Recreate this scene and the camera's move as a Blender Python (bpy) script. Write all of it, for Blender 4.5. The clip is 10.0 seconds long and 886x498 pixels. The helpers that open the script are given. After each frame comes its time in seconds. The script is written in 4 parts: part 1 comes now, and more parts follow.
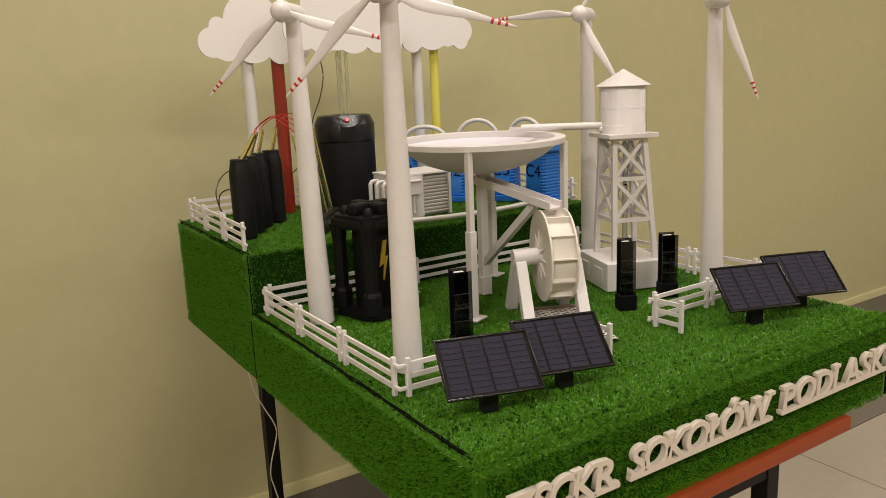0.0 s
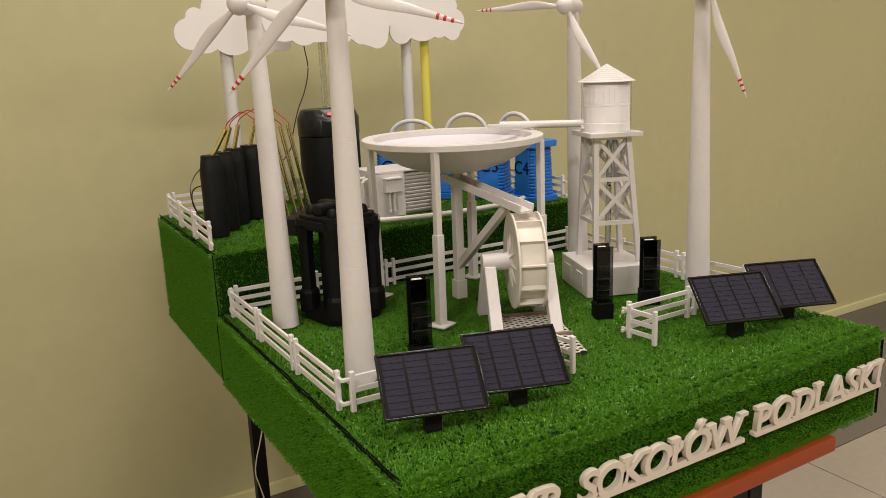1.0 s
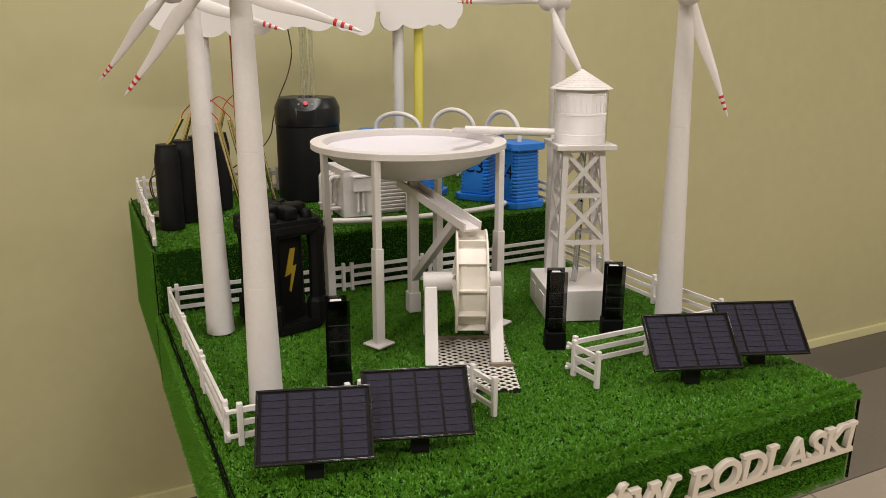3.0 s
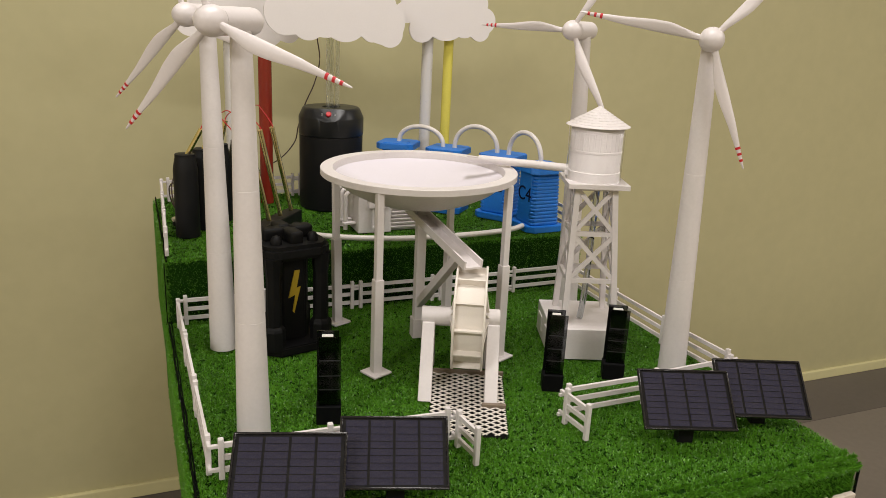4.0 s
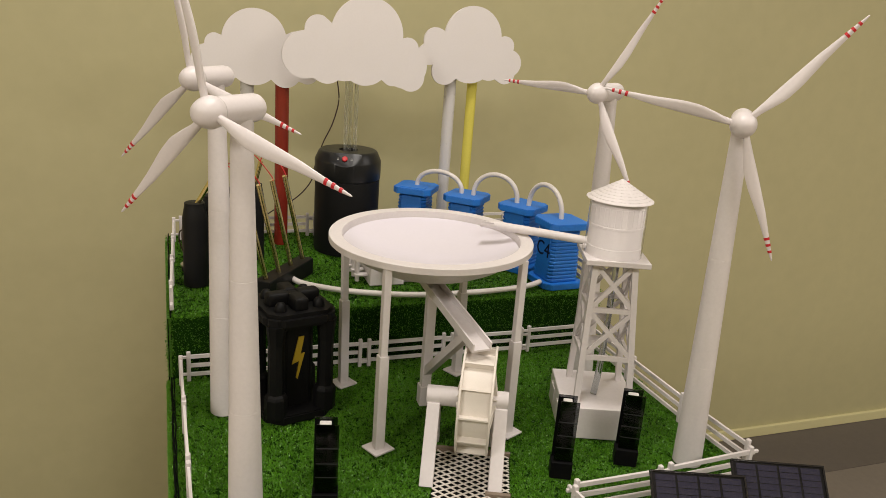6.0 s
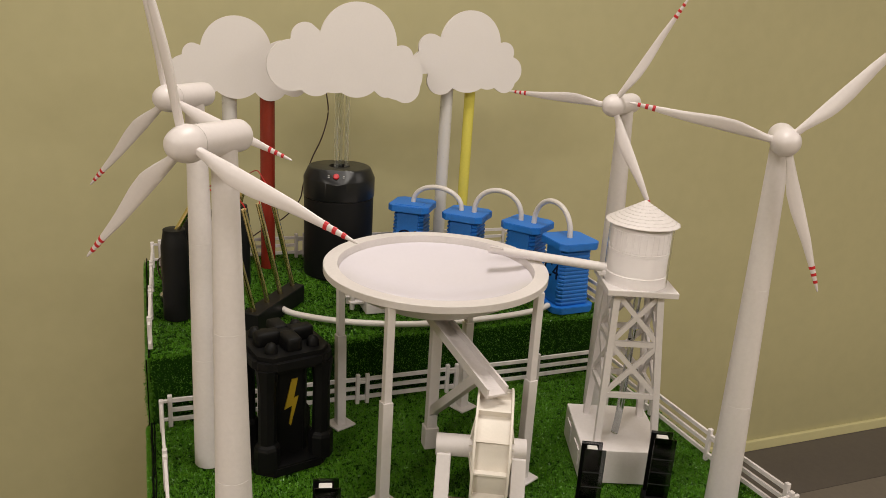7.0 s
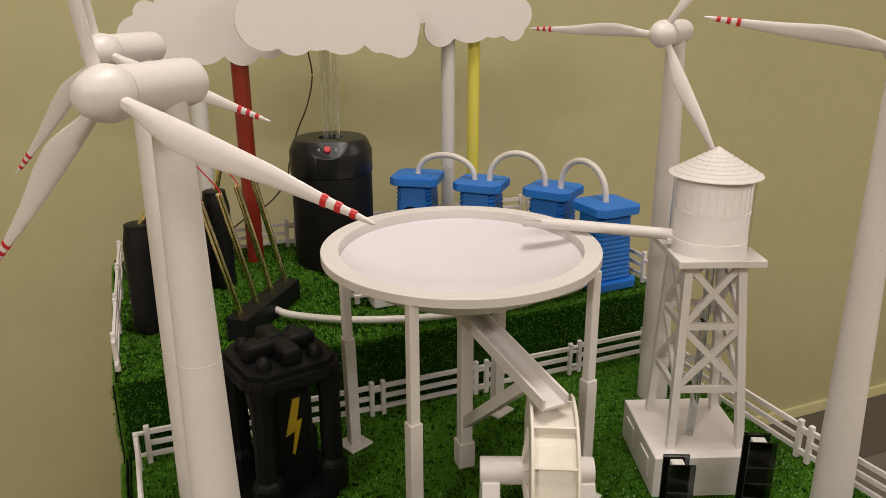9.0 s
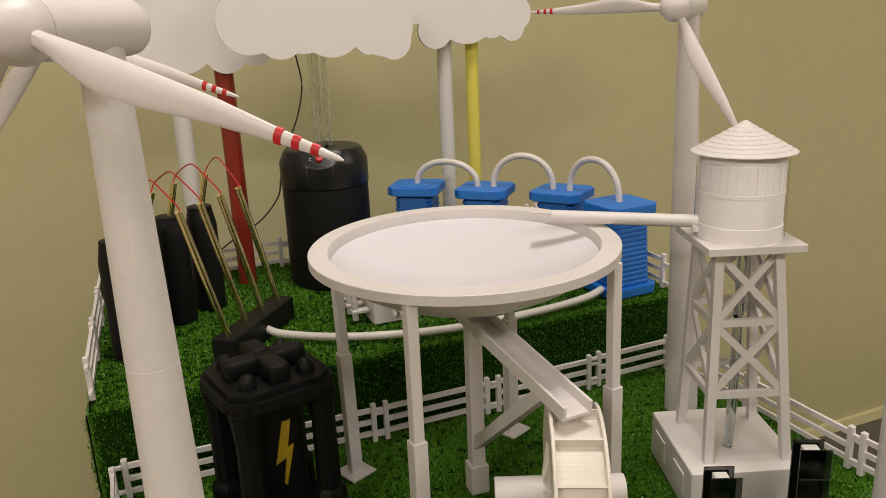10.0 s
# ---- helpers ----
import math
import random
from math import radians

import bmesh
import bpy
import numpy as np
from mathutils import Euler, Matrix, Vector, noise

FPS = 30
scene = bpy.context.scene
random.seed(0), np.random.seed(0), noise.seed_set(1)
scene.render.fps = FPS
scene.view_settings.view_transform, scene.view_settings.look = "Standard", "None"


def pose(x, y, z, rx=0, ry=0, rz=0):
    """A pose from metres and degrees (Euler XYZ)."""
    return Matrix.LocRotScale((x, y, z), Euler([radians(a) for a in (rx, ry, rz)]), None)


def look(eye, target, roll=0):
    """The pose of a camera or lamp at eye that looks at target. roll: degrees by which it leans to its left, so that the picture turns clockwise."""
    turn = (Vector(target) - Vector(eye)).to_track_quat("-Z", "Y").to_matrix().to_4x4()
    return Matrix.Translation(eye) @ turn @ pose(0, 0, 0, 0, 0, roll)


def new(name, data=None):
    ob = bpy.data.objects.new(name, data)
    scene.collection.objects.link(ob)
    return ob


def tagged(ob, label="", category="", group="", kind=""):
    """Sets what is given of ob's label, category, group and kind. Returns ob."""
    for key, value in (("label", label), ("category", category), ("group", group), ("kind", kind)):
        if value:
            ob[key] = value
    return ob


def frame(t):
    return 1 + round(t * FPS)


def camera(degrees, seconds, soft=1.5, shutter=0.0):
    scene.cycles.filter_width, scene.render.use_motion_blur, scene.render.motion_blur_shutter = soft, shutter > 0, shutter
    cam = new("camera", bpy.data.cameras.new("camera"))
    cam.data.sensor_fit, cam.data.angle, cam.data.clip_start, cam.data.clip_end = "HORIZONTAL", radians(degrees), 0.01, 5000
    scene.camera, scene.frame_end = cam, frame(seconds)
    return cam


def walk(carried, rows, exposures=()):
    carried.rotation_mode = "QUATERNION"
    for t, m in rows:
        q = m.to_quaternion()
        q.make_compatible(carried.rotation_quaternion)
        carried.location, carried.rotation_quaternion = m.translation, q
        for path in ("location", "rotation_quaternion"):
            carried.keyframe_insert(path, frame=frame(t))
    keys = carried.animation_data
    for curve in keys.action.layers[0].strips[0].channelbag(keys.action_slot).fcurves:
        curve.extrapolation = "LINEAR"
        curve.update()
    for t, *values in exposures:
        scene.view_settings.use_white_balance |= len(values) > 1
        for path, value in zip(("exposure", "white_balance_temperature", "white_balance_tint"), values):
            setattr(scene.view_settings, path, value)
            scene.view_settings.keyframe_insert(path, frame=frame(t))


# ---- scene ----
cam = camera(60.0, 10.0, soft=0.55)
PATH = [
    (0, (-0.387, -0.569, 1.095), (0.662, 1.079, 0.662), -2.4),
    (0.5, (-0.338, -0.578, 1.096), (0.68, 1.088, 0.66), -2.4),
    (1, (-0.278, -0.573, 1.105), (0.702, 1.108, 0.642), -2.2),
    (1.5, (-0.223, -0.575, 1.105), (0.715, 1.128, 0.636), -2.0),
    (2, (-0.161, -0.573, 1.111), (0.736, 1.149, 0.629), -1.7),
    (2.5, (-0.114, -0.57, 1.125), (0.753, 1.16, 0.618), -0.9),
    (2.7, (-0.106, -0.566, 1.129), (0.763, 1.161, 0.616), -0.3),
    (4, (-0.027, -0.563, 1.214), (0.709, 1.203, 0.632), 2.8),
    (4.5, (-0.009, -0.56, 1.243), (0.694, 1.217, 0.652), 3.9),
    (5, (0.008, -0.561, 1.265), (0.688, 1.223, 0.669), 4.3),
    (5.5, (0.012, -0.541, 1.292), (0.677, 1.248, 0.693), 4.4),
    (7, (0.024, -0.391, 1.311), (0.732, 1.383, 0.719), 3.7),
    (7.5, (0.032, -0.335, 1.311), (0.76, 1.425, 0.702), 3.1),
    (8, (0.044, -0.297, 1.299), (0.779, 1.45, 0.662), 2.2),
    (8.5, (0.056, -0.25, 1.275), (0.784, 1.495, 0.622), 1.2),
    (9, (0.062, -0.205, 1.252), (0.78, 1.545, 0.604), -0.1),
    (9.5, (0.077, -0.168, 1.225), (0.792, 1.6, 0.623), -1.4),
    (10, (0.092, -0.147, 1.193), (0.804, 1.637, 0.632), -2.5),
]
walk(cam, [(t, look(eye, target, roll)) for t, eye, target, roll in PATH], [(0, 0.09, 6650, 9.5), (0.8, 0.09, 6600, 9.5), (1.5, 0.09, 6420, 9.5), (2.5, 0.08, 6310, 9.5), (4.5, 0.0, 6290, 10), (5.5, -0.05, 6460, 10), (7, -0.17, 6600, 10), (10, -0.20, 6620, 9.5)])

# ---- world, lamps, exposure ----
world = bpy.data.worlds.new("world")
world.use_nodes = True
world.node_tree.nodes["Background"].inputs[0].default_value = (0.9, 0.95, 1.0, 1)
world.node_tree.nodes["Background"].inputs[1].default_value = 0.035
scene.world = world
scene.view_settings.exposure = 0.0


def unseen_ceiling_lamp(x, y, watts, sx=1.2, sy=0.3):
    data = bpy.data.lights.new("unseen_ceiling_lamp", "AREA")
    data.shape, data.size, data.size_y, data.energy = "RECTANGLE", sx, sy, watts
    data.color = (1.0, 0.937, 0.868)
    ob = new("unseen_ceiling_lamp", data)
    ob.matrix_world = pose(x, y, 2.66)
    return ob


# out of view; placed overhead because shadows fall straight down
unseen_ceiling_lamp(0.40, 0.35, 21, 0.45, 0.45)
# added fill lamps, set by how bright the walls and sides should be
unseen_ceiling_lamp(-2.0, -1.4, 69)
unseen_ceiling_lamp(3.0, -0.5, 25)
unseen_ceiling_lamp(0.2, -1.9, 27)
unseen_ceiling_lamp(3.2, -2.4, 56)


# ---- materials ----
def material(name, colour, rough=0.5, metal=0.0, vary=0.08, scale=40.0, bump=0.0, bump_scale=300.0, layers=0.0, spec=0.5):
    """A procedural surface: a base colour that varies at two scales, with fine relief and, for printed plastic, layer lines."""
    mat = bpy.data.materials.new(name)
    mat.use_nodes = True
    t = mat.node_tree
    n, l = t.nodes, t.links
    bsdf = n["Principled BSDF"]
    bsdf.inputs["Roughness"].default_value = rough
    bsdf.inputs["Metallic"].default_value = metal
    bsdf.inputs["Specular IOR Level"].default_value = spec
    co = n.new("ShaderNodeTexCoord")
    big, fine = n.new("ShaderNodeTexNoise"), n.new("ShaderNodeTexNoise")
    big.inputs["Scale"].default_value, fine.inputs["Scale"].default_value = scale, scale * 14
    big.inputs["Detail"].default_value = 4
    l.new(co.outputs["Object"], big.inputs["Vector"])
    l.new(co.outputs["Object"], fine.inputs["Vector"])
    add = n.new("ShaderNodeMath")
    add.operation = "ADD"
    l.new(big.outputs["Fac"], add.inputs[0])
    l.new(fine.outputs["Fac"], add.inputs[1])
    ramp = n.new("ShaderNodeMapRange")
    ramp.inputs["From Min"].default_value, ramp.inputs["From Max"].default_value = 0.6, 1.4
    ramp.inputs["To Min"].default_value, ramp.inputs["To Max"].default_value = 1 - vary, 1 + vary
    l.new(add.outputs[0], ramp.inputs["Value"])
    mix = n.new("ShaderNodeVectorMath")
    mix.operation = "SCALE"
    mix.inputs[0].default_value = colour
    l.new(ramp.outputs["Result"], mix.inputs["Scale"])
    l.new(mix.outputs["Vector"], bsdf.inputs["Base Color"])
    rr = n.new("ShaderNodeMapRange")
    rr.inputs["To Min"].default_value, rr.inputs["To Max"].default_value = max(0.02, rough - 0.08), min(1, rough + 0.08)
    l.new(big.outputs["Fac"], rr.inputs["Value"])
    l.new(rr.outputs["Result"], bsdf.inputs["Roughness"])
    if bump or layers:
        b = n.new("ShaderNodeBump")
        b.inputs["Distance"].default_value = 0.001
        if layers:
            wave = n.new("ShaderNodeTexWave")
            wave.bands_direction = "Z"
            wave.inputs["Scale"].default_value = layers
            wave.inputs["Distortion"].default_value = 0.4
            l.new(co.outputs["Object"], wave.inputs["Vector"])
            l.new(wave.outputs["Fac"], b.inputs["Height"])
            b.inputs["Strength"].default_value = bump or 0.15
        else:
            nb = n.new("ShaderNodeTexNoise")
            nb.inputs["Scale"].default_value = bump_scale
            nb.inputs["Detail"].default_value = 3
            l.new(co.outputs["Object"], nb.inputs["Vector"])
            l.new(nb.outputs["Fac"], b.inputs["Height"])
            b.inputs["Strength"].default_value = bump
        l.new(b.outputs["Normal"], bsdf.inputs["Normal"])
    return mat


def glass_material(name, colour, rough=0.03, ior=1.45):
    mat = bpy.data.materials.new(name)
    mat.use_nodes = True
    b = mat.node_tree.nodes["Principled BSDF"]
    b.inputs["Base Color"].default_value = (*colour, 1)
    b.inputs["Roughness"].default_value = rough
    b.inputs["IOR"].default_value = ior
    b.inputs["Transmission Weight"].default_value = 1.0
    return mat


def frosted(mat, amount):
    mat.node_tree.nodes["Principled BSDF"].inputs["Transmission Weight"].default_value = amount
    return mat


def turf_material():
    mat = material("artificial_turf", (0.045, 0.19, 0.022), 0.34, vary=0.3, scale=25)
    n, l = mat.node_tree.nodes, mat.node_tree.links
    bsdf = n["Principled BSDF"]
    geo = n.new("ShaderNodeNewGeometry")
    ramp = n.new("ShaderNodeValToRGB")
    ramp.color_ramp.elements[0].color, ramp.color_ramp.elements[0].position = (0.050, 0.166, 0.007, 1), 0.0
    ramp.color_ramp.elements[1].color, ramp.color_ramp.elements[1].position = (0.145, 0.350, 0.026, 1), 1.0
    mid = ramp.color_ramp.elements.new(0.6)
    mid.color = (0.082, 0.245, 0.010, 1)
    l.new(geo.outputs["Random Per Island"], ramp.inputs["Fac"])
    l.new(ramp.outputs["Color"], bsdf.inputs["Base Color"])
    bsdf.inputs["Specular IOR Level"].default_value = 0.45
    return mat


def brick_floor_material():
    mat = material("floor_tile", (0.37, 0.315, 0.27), 0.32, vary=0.07, scale=3.0, bump=0.05, bump_scale=60)
    return mat


M = {}
M["white"] = material("white_printed_plastic", (0.70, 0.652, 0.652), 0.42, vary=0.045, scale=16, bump=0.12, layers=600)
M["smooth_white"] = material("smooth_white_plastic", (0.70, 0.648, 0.652), 0.4, vary=0.03, scale=18, bump=0.04, bump_scale=500)
M["cream"] = material("cream_printed_plastic", (0.72, 0.665, 0.605), 0.5, vary=0.03, scale=40, bump=0.12, layers=500)
M["gloss_white"] = material("glossy_white_plastic", (0.70, 0.66, 0.725), 0.14, vary=0.015, scale=10)
M["board"] = material("white_foam_board", (0.74, 0.697, 0.692), 0.6, vary=0.015, scale=20)
M["letter"] = material("cream_letter_plastic", (0.60, 0.525, 0.45), 0.5, vary=0.04, scale=60)
M["red"] = material("red_paint", (0.52, 0.013, 0.022), 0.4, vary=0.06, scale=60)
M["red_tube"] = material("red_acrylic_tube", (0.26, 0.028, 0.017), 0.16, vary=0.08, scale=20)
M["yellow_tube"] = material("yellow_acrylic_tube", (0.68, 0.60, 0.11), 0.25, vary=0.05, scale=20)
M["pale_tube"] = material("pale_plastic_tube", (0.62, 0.595, 0.585), 0.28, vary=0.03, scale=20)
M["hose_white"] = material("white_rubber_hose", (0.67, 0.625, 0.60), 0.35, vary=0.04, scale=30)
M["blue"] = material("blue_printed_plastic", (0.012, 0.17, 0.62), 0.45, vary=0.1, scale=50, bump=0.25, layers=700)
M["ink"] = material("dark_ink", (0.004, 0.006, 0.03), 0.7, vary=0.1, scale=60, spec=0.15)
M["black"] = material("matt_black_plastic", (0.0068, 0.0068, 0.0076), 0.5, vary=0.15, scale=50, bump=0.12, bump_scale=900, spec=0.24)
M["black_print"] = material("black_printed_plastic", (0.0040, 0.0039, 0.0042), 0.55, vary=0.2, scale=60, bump=0.12, layers=500, spec=0.18)
M["black_lid"] = material("satin_black_plastic", (0.008, 0.0085, 0.010), 0.36, vary=0.12, scale=30, spec=0.4)
M["yellow"] = material("yellow_print", (0.38, 0.255, 0.012), 0.5, vary=0.08, scale=60)
M["brass"] = material("brass_rod", (0.93, 0.79, 0.40), 0.22, metal=1.0, vary=0.12, scale=60)
M["chrome"] = material("polished_steel", (0.62, 0.62, 0.62), 0.15, metal=1.0, vary=0.05, scale=60)
M["cell"] = material("dark_blue_solar_cell", (0.0245, 0.0235, 0.041), 0.15, vary=0.25, scale=40)
M["panel_frame"] = material("grey_black_panel_edge", (0.005, 0.0045, 0.005), 0.35, vary=0.12, scale=60, spec=0.2)
M["foot"] = material("dull_black_plastic", (0.0035, 0.0035, 0.004), 0.6, vary=0.15, scale=60, spec=0.10)
M["film"] = material("black_film", (0.003, 0.003, 0.0035), 0.4, vary=0.15, scale=60, spec=0.1)
M["acrylic"] = glass_material("clear_acrylic", (0.14, 0.145, 0.155), 0.12, 1.45)
M["rim"] = material("dark_panel_rim", (0.014, 0.013, 0.014), 0.13, vary=0.15, scale=60)
M["dark_cell"] = material("black_glass_cell", (0.004, 0.004, 0.0055), 0.10, vary=0.2, scale=60, spec=0.25)
M["strip"] = material("grey_contact_strip", (0.03, 0.03, 0.034), 0.3, vary=0.1, scale=60)
M["foam"] = material("white_foam", (0.62, 0.60, 0.57), 0.8, vary=0.1, scale=200, bump=0.4, bump_scale=900)
M["wire_red"] = material("red_wire", (0.45, 0.01, 0.015), 0.35, vary=0.05, scale=60)
M["wire_dark"] = material("dark_wire", (0.035, 0.012, 0.01), 0.4, vary=0.1, scale=60)
M["wire_white"] = material("white_cable", (0.62, 0.55, 0.48), 0.45, vary=0.05, scale=60)
M["mark"] = material("pale_print", (0.4, 0.4, 0.4), 0.5, vary=0.02)
M["steel"] = material("dark_painted_steel", (0.005, 0.004, 0.0045), 0.4, vary=0.15, scale=20, spec=0.18)
M["table_red"] = material("red_brown_board", (0.27, 0.048, 0.012), 0.42, vary=0.12, scale=25, spec=0.25)
M["wood"] = material("brown_trim_wood", (0.22, 0.17, 0.125), 0.7, vary=0.2, scale=60)
M["wall"] = material("olive_wall_paint", (0.458, 0.420, 0.240), 0.5, vary=0.04, scale=1.8, bump=0.05, bump_scale=150)
M["skirting"] = material("pale_olive_skirting", (0.62, 0.57, 0.32), 0.4, vary=0.03, scale=4)
M["ceiling"] = material("white_ceiling_paint", (0.78, 0.77, 0.74), 0.8, vary=0.03, scale=3)
M["floor"] = brick_floor_material()
M["joint"] = material("floor_joint", (0.26, 0.225, 0.195), 0.8, vary=0.1, scale=20)
M["taupe"] = material("taupe_tile", (0.155, 0.131, 0.117), 0.33, vary=0.10, scale=4)
M["border"] = material("dark_border_tile", (0.092, 0.077, 0.074), 0.35, vary=0.12, scale=5)
M["backing"] = material("turf_backing", (0.007, 0.028, 0.002), 0.9, vary=0.3, scale=60, spec=0.05)
M["seam"] = material("black_seam_tape", (0.003, 0.0035, 0.003), 0.8, vary=0.2, scale=90, bump=0.4, bump_scale=700, spec=0.05)
M["turf"] = turf_material()
M["glass"] = frosted(glass_material("clear_tube", (0.90, 0.91, 0.89), 0.03, 1.45), 0.95)
M["sleeve"] = glass_material("clear_plastic_sheet", (0.96, 0.96, 0.95), 0.03, 1.12)
M["hose"] = glass_material("clear_hose", (0.62, 0.66, 0.70), 0.12)


# ---- mesh helpers ----
def thing(name, label, category, m=None, group="", kind=""):
    ob = new(name)
    ob.empty_display_size = 0.02
    if m is not None:
        ob.matrix_basis = m
    return tagged(ob, label, category, group, kind)


def mesh_of(name, bm, mat, smooth=False):
    bmesh.ops.recalc_face_normals(bm, faces=bm.faces)
    me = bpy.data.meshes.new(name)
    bm.to_mesh(me)
    bm.free()
    me.materials.append(mat)
    if smooth:
        me.shade_smooth()
        me.set_sharp_from_angle(angle=radians(35))
    return me


def part(name, bm, mat, parent=None, label="", smooth=False, kind=""):
    ob = new(name, mesh_of(name, bm, mat, smooth))
    ob.parent = parent
    return tagged(ob, label, kind=kind)


def add_box(bm, size, m=None, taper=1.0):
    """A box round the origin; taper: how much narrower its top is."""
    x, y, z = (s / 2 for s in size)
    co = [(-x, -y, -z), (x, -y, -z), (x, y, -z), (-x, y, -z)]
    co += [(a * taper, b * taper, z) for a, b, _ in co]
    v = [bm.verts.new((m @ Vector(c)) if m is not None else c) for c in co]
    for f in ((3, 2, 1, 0), (4, 5, 6, 7), (0, 1, 5, 4), (1, 2, 6, 5), (2, 3, 7, 6), (3, 0, 4, 7)):
        bm.faces.new([v[i] for i in f])
    return v


def box(size, m=None, bevel=0.0, taper=1.0, segments=2):
    bm = bmesh.new()
    add_box(bm, size, m, taper)
    if bevel:
        bmesh.ops.bevel(bm, geom=bm.edges[:], offset=bevel, segments=segments, affect="EDGES", profile=0.6)
    return bm


def add_lathe(bm, profile, n=32, m=None, cap=True):
    """Turns a profile of (radius, height) about z."""
    rings = []
    for r, z in profile:
        ring = []
        for k in range(n):
            a = 2 * math.pi * k / n
            p = Vector((r * math.cos(a), r * math.sin(a), z))
            ring.append(bm.verts.new(m @ p if m is not None else p))
        rings.append(ring)
    for a, b in zip(rings, rings[1:]):
        for k in range(n):
            bm.faces.new((a[k], a[(k + 1) % n], b[(k + 1) % n], b[k]))
    if cap:
        bm.faces.new(rings[0][::-1])
        bm.faces.new(rings[-1])


def lathe(profile, n=32, m=None, cap=True):
    bm = bmesh.new()
    add_lathe(bm, profile, n, m, cap)
    return bm


def smooth_line(points, steps=8):
    """A Catmull-Rom line through the points."""
    p = [Vector(q) for q in points]
    p = [2 * p[0] - p[1]] + p + [2 * p[-1] - p[-2]]
    out = []
    for a, b, c, d in zip(p, p[1:], p[2:], p[3:]):
        for k in range(steps):
            t = k / steps
            out.append(0.5 * (2 * b + (c - a) * t + (2 * a - 5 * b + 4 * c - d) * t * t + (3 * b - a - 3 * c + d) * t ** 3))
    return out + [p[-2]]


def add_tube(bm, line, r, n=10):
    up, rings = Vector((0, 0, 1)), []
    for i, p in enumerate(line):
        d = (line[min(i + 1, len(line) - 1)] - line[max(i - 1, 0)]).normalized()
        side = d.cross(up)
        side = side.normalized() if side.length > 0.05 else (rings and last_side) or Vector((1, 0, 0))
        last_side = side
        top = side.cross(d)
        rings.append([bm.verts.new(p + r * (math.cos(2 * math.pi * k / n) * side + math.sin(2 * math.pi * k / n) * top)) for k in range(n)])
    for a, b in zip(rings, rings[1:]):
        for k in range(n):
            bm.faces.new((a[k], a[(k + 1) % n], b[(k + 1) % n], b[k]))
    bm.faces.new(rings[0][::-1])
    bm.faces.new(rings[-1])


def tube(points, r, n=10, steps=8, straight=False):
    bm = bmesh.new()
    add_tube(bm, [Vector(p) for p in points] if straight else smooth_line(points, steps), r, n)
    return bm


def add_beam(bm, a, b, w, d, up=(0, 0, 1)):
    """A bar from a to b, w wide across and d deep along up."""
    a, b = Vector(a), Vector(b)
    y = (b - a).normalized()
    x = y.cross(Vector(up)).normalized()
    z = x.cross(y)
    m = Matrix((x, y, z)).transposed().to_4x4()
    m.translation = (a + b) / 2
    add_box(bm, (w, (b - a).length, d), m)


def beam(a, b, w, d, up=(0, 0, 1), bevel=0.0):
    bm = bmesh.new()
    add_beam(bm, a, b, w, d, up)
    if bevel:
        bmesh.ops.bevel(bm, geom=bm.edges[:], offset=bevel, segments=1, affect="EDGES")
    return bm


def prism(outline, y0, y1, m=None):
    """A flat outline in x and z, given thickness along y."""
    bm = bmesh.new()
    tr = (lambda c: m @ Vector(c)) if m is not None else Vector
    a = [bm.verts.new(tr((x, y0, z))) for x, z in outline]
    b = [bm.verts.new(tr((x, y1, z))) for x, z in outline]
    bm.faces.new(a)
    bm.faces.new(b[::-1])
    for k in range(len(a)):
        bm.faces.new((a[k], b[k], b[(k + 1) % len(a)], a[(k + 1) % len(a)]))
    return bm


def lettering(text, size, depth, shear=0.0, offset=0.0):
    """The outlines of one letter in the built-in font, as a mesh that lies in x and z and looks along -y."""
    cu = bpy.data.curves.new("letter", "FONT")
    cu.body, cu.size, cu.extrude, cu.shear, cu.offset = text, size, depth / 2, shear, offset
    cu.resolution_u = 4
    ob = bpy.data.objects.new("letter", cu)
    scene.collection.objects.link(ob)
    me = bpy.data.meshes.new_from_object(ob.evaluated_get(bpy.context.evaluated_depsgraph_get()))
    bpy.data.objects.remove(ob)
    bpy.data.curves.remove(cu)
    bm = bmesh.new()
    bm.from_mesh(me)
    bpy.data.meshes.remove(me)
    bmesh.ops.transform(bm, matrix=pose(0, 0, 0, 90), verts=bm.verts)
    return bm


# ---- the room ----
WALL_Y, FLOOR = 1.323, -0.022
floor = part("floor", box((9.0, 4.95, 0.1), pose(1.0, WALL_Y - 0.25 - 2.475, FLOOR - 0.0545)), M["joint"])
tagged(floor, "pale beige glossy stone tiles with thin joints", "floor", kind="structure")
TILE = mesh_of("tile", box((0.5965, 1.1965, 0.010), pose(0, 0, -0.005), 0.0008, segments=1), M["floor"])
for i in range(15):
    for j in range(4):
        x, y = 1.58 - 0.3 + 0.6 * (i - 8), 0.621 - 0.6 - 1.2 * j
        if -3.3 < x < 5.3:
            ob = new("tile", TILE)
            ob.parent, ob.location = floor, (x, y, FLOOR)
TAUPE = mesh_of("border_tile", box((1.1965, 0.4530, 0.010), pose(0, 0, -0.005), 0.0008, segments=1), M["taupe"])
for i in range(7):
    ob = new("border_tile", TAUPE)
    ob.parent, ob.location = floor, (1.58 - 0.6 + 1.2 * (i - 3), 0.621 + 0.2285, FLOOR)
tagged(part("floor_border", box((9.0, 0.246, 0.1), pose(1.0, WALL_Y - 0.123, FLOOR - 0.05)), M["border"]), "dark grey tile border along the wall", "floor", kind="structure")
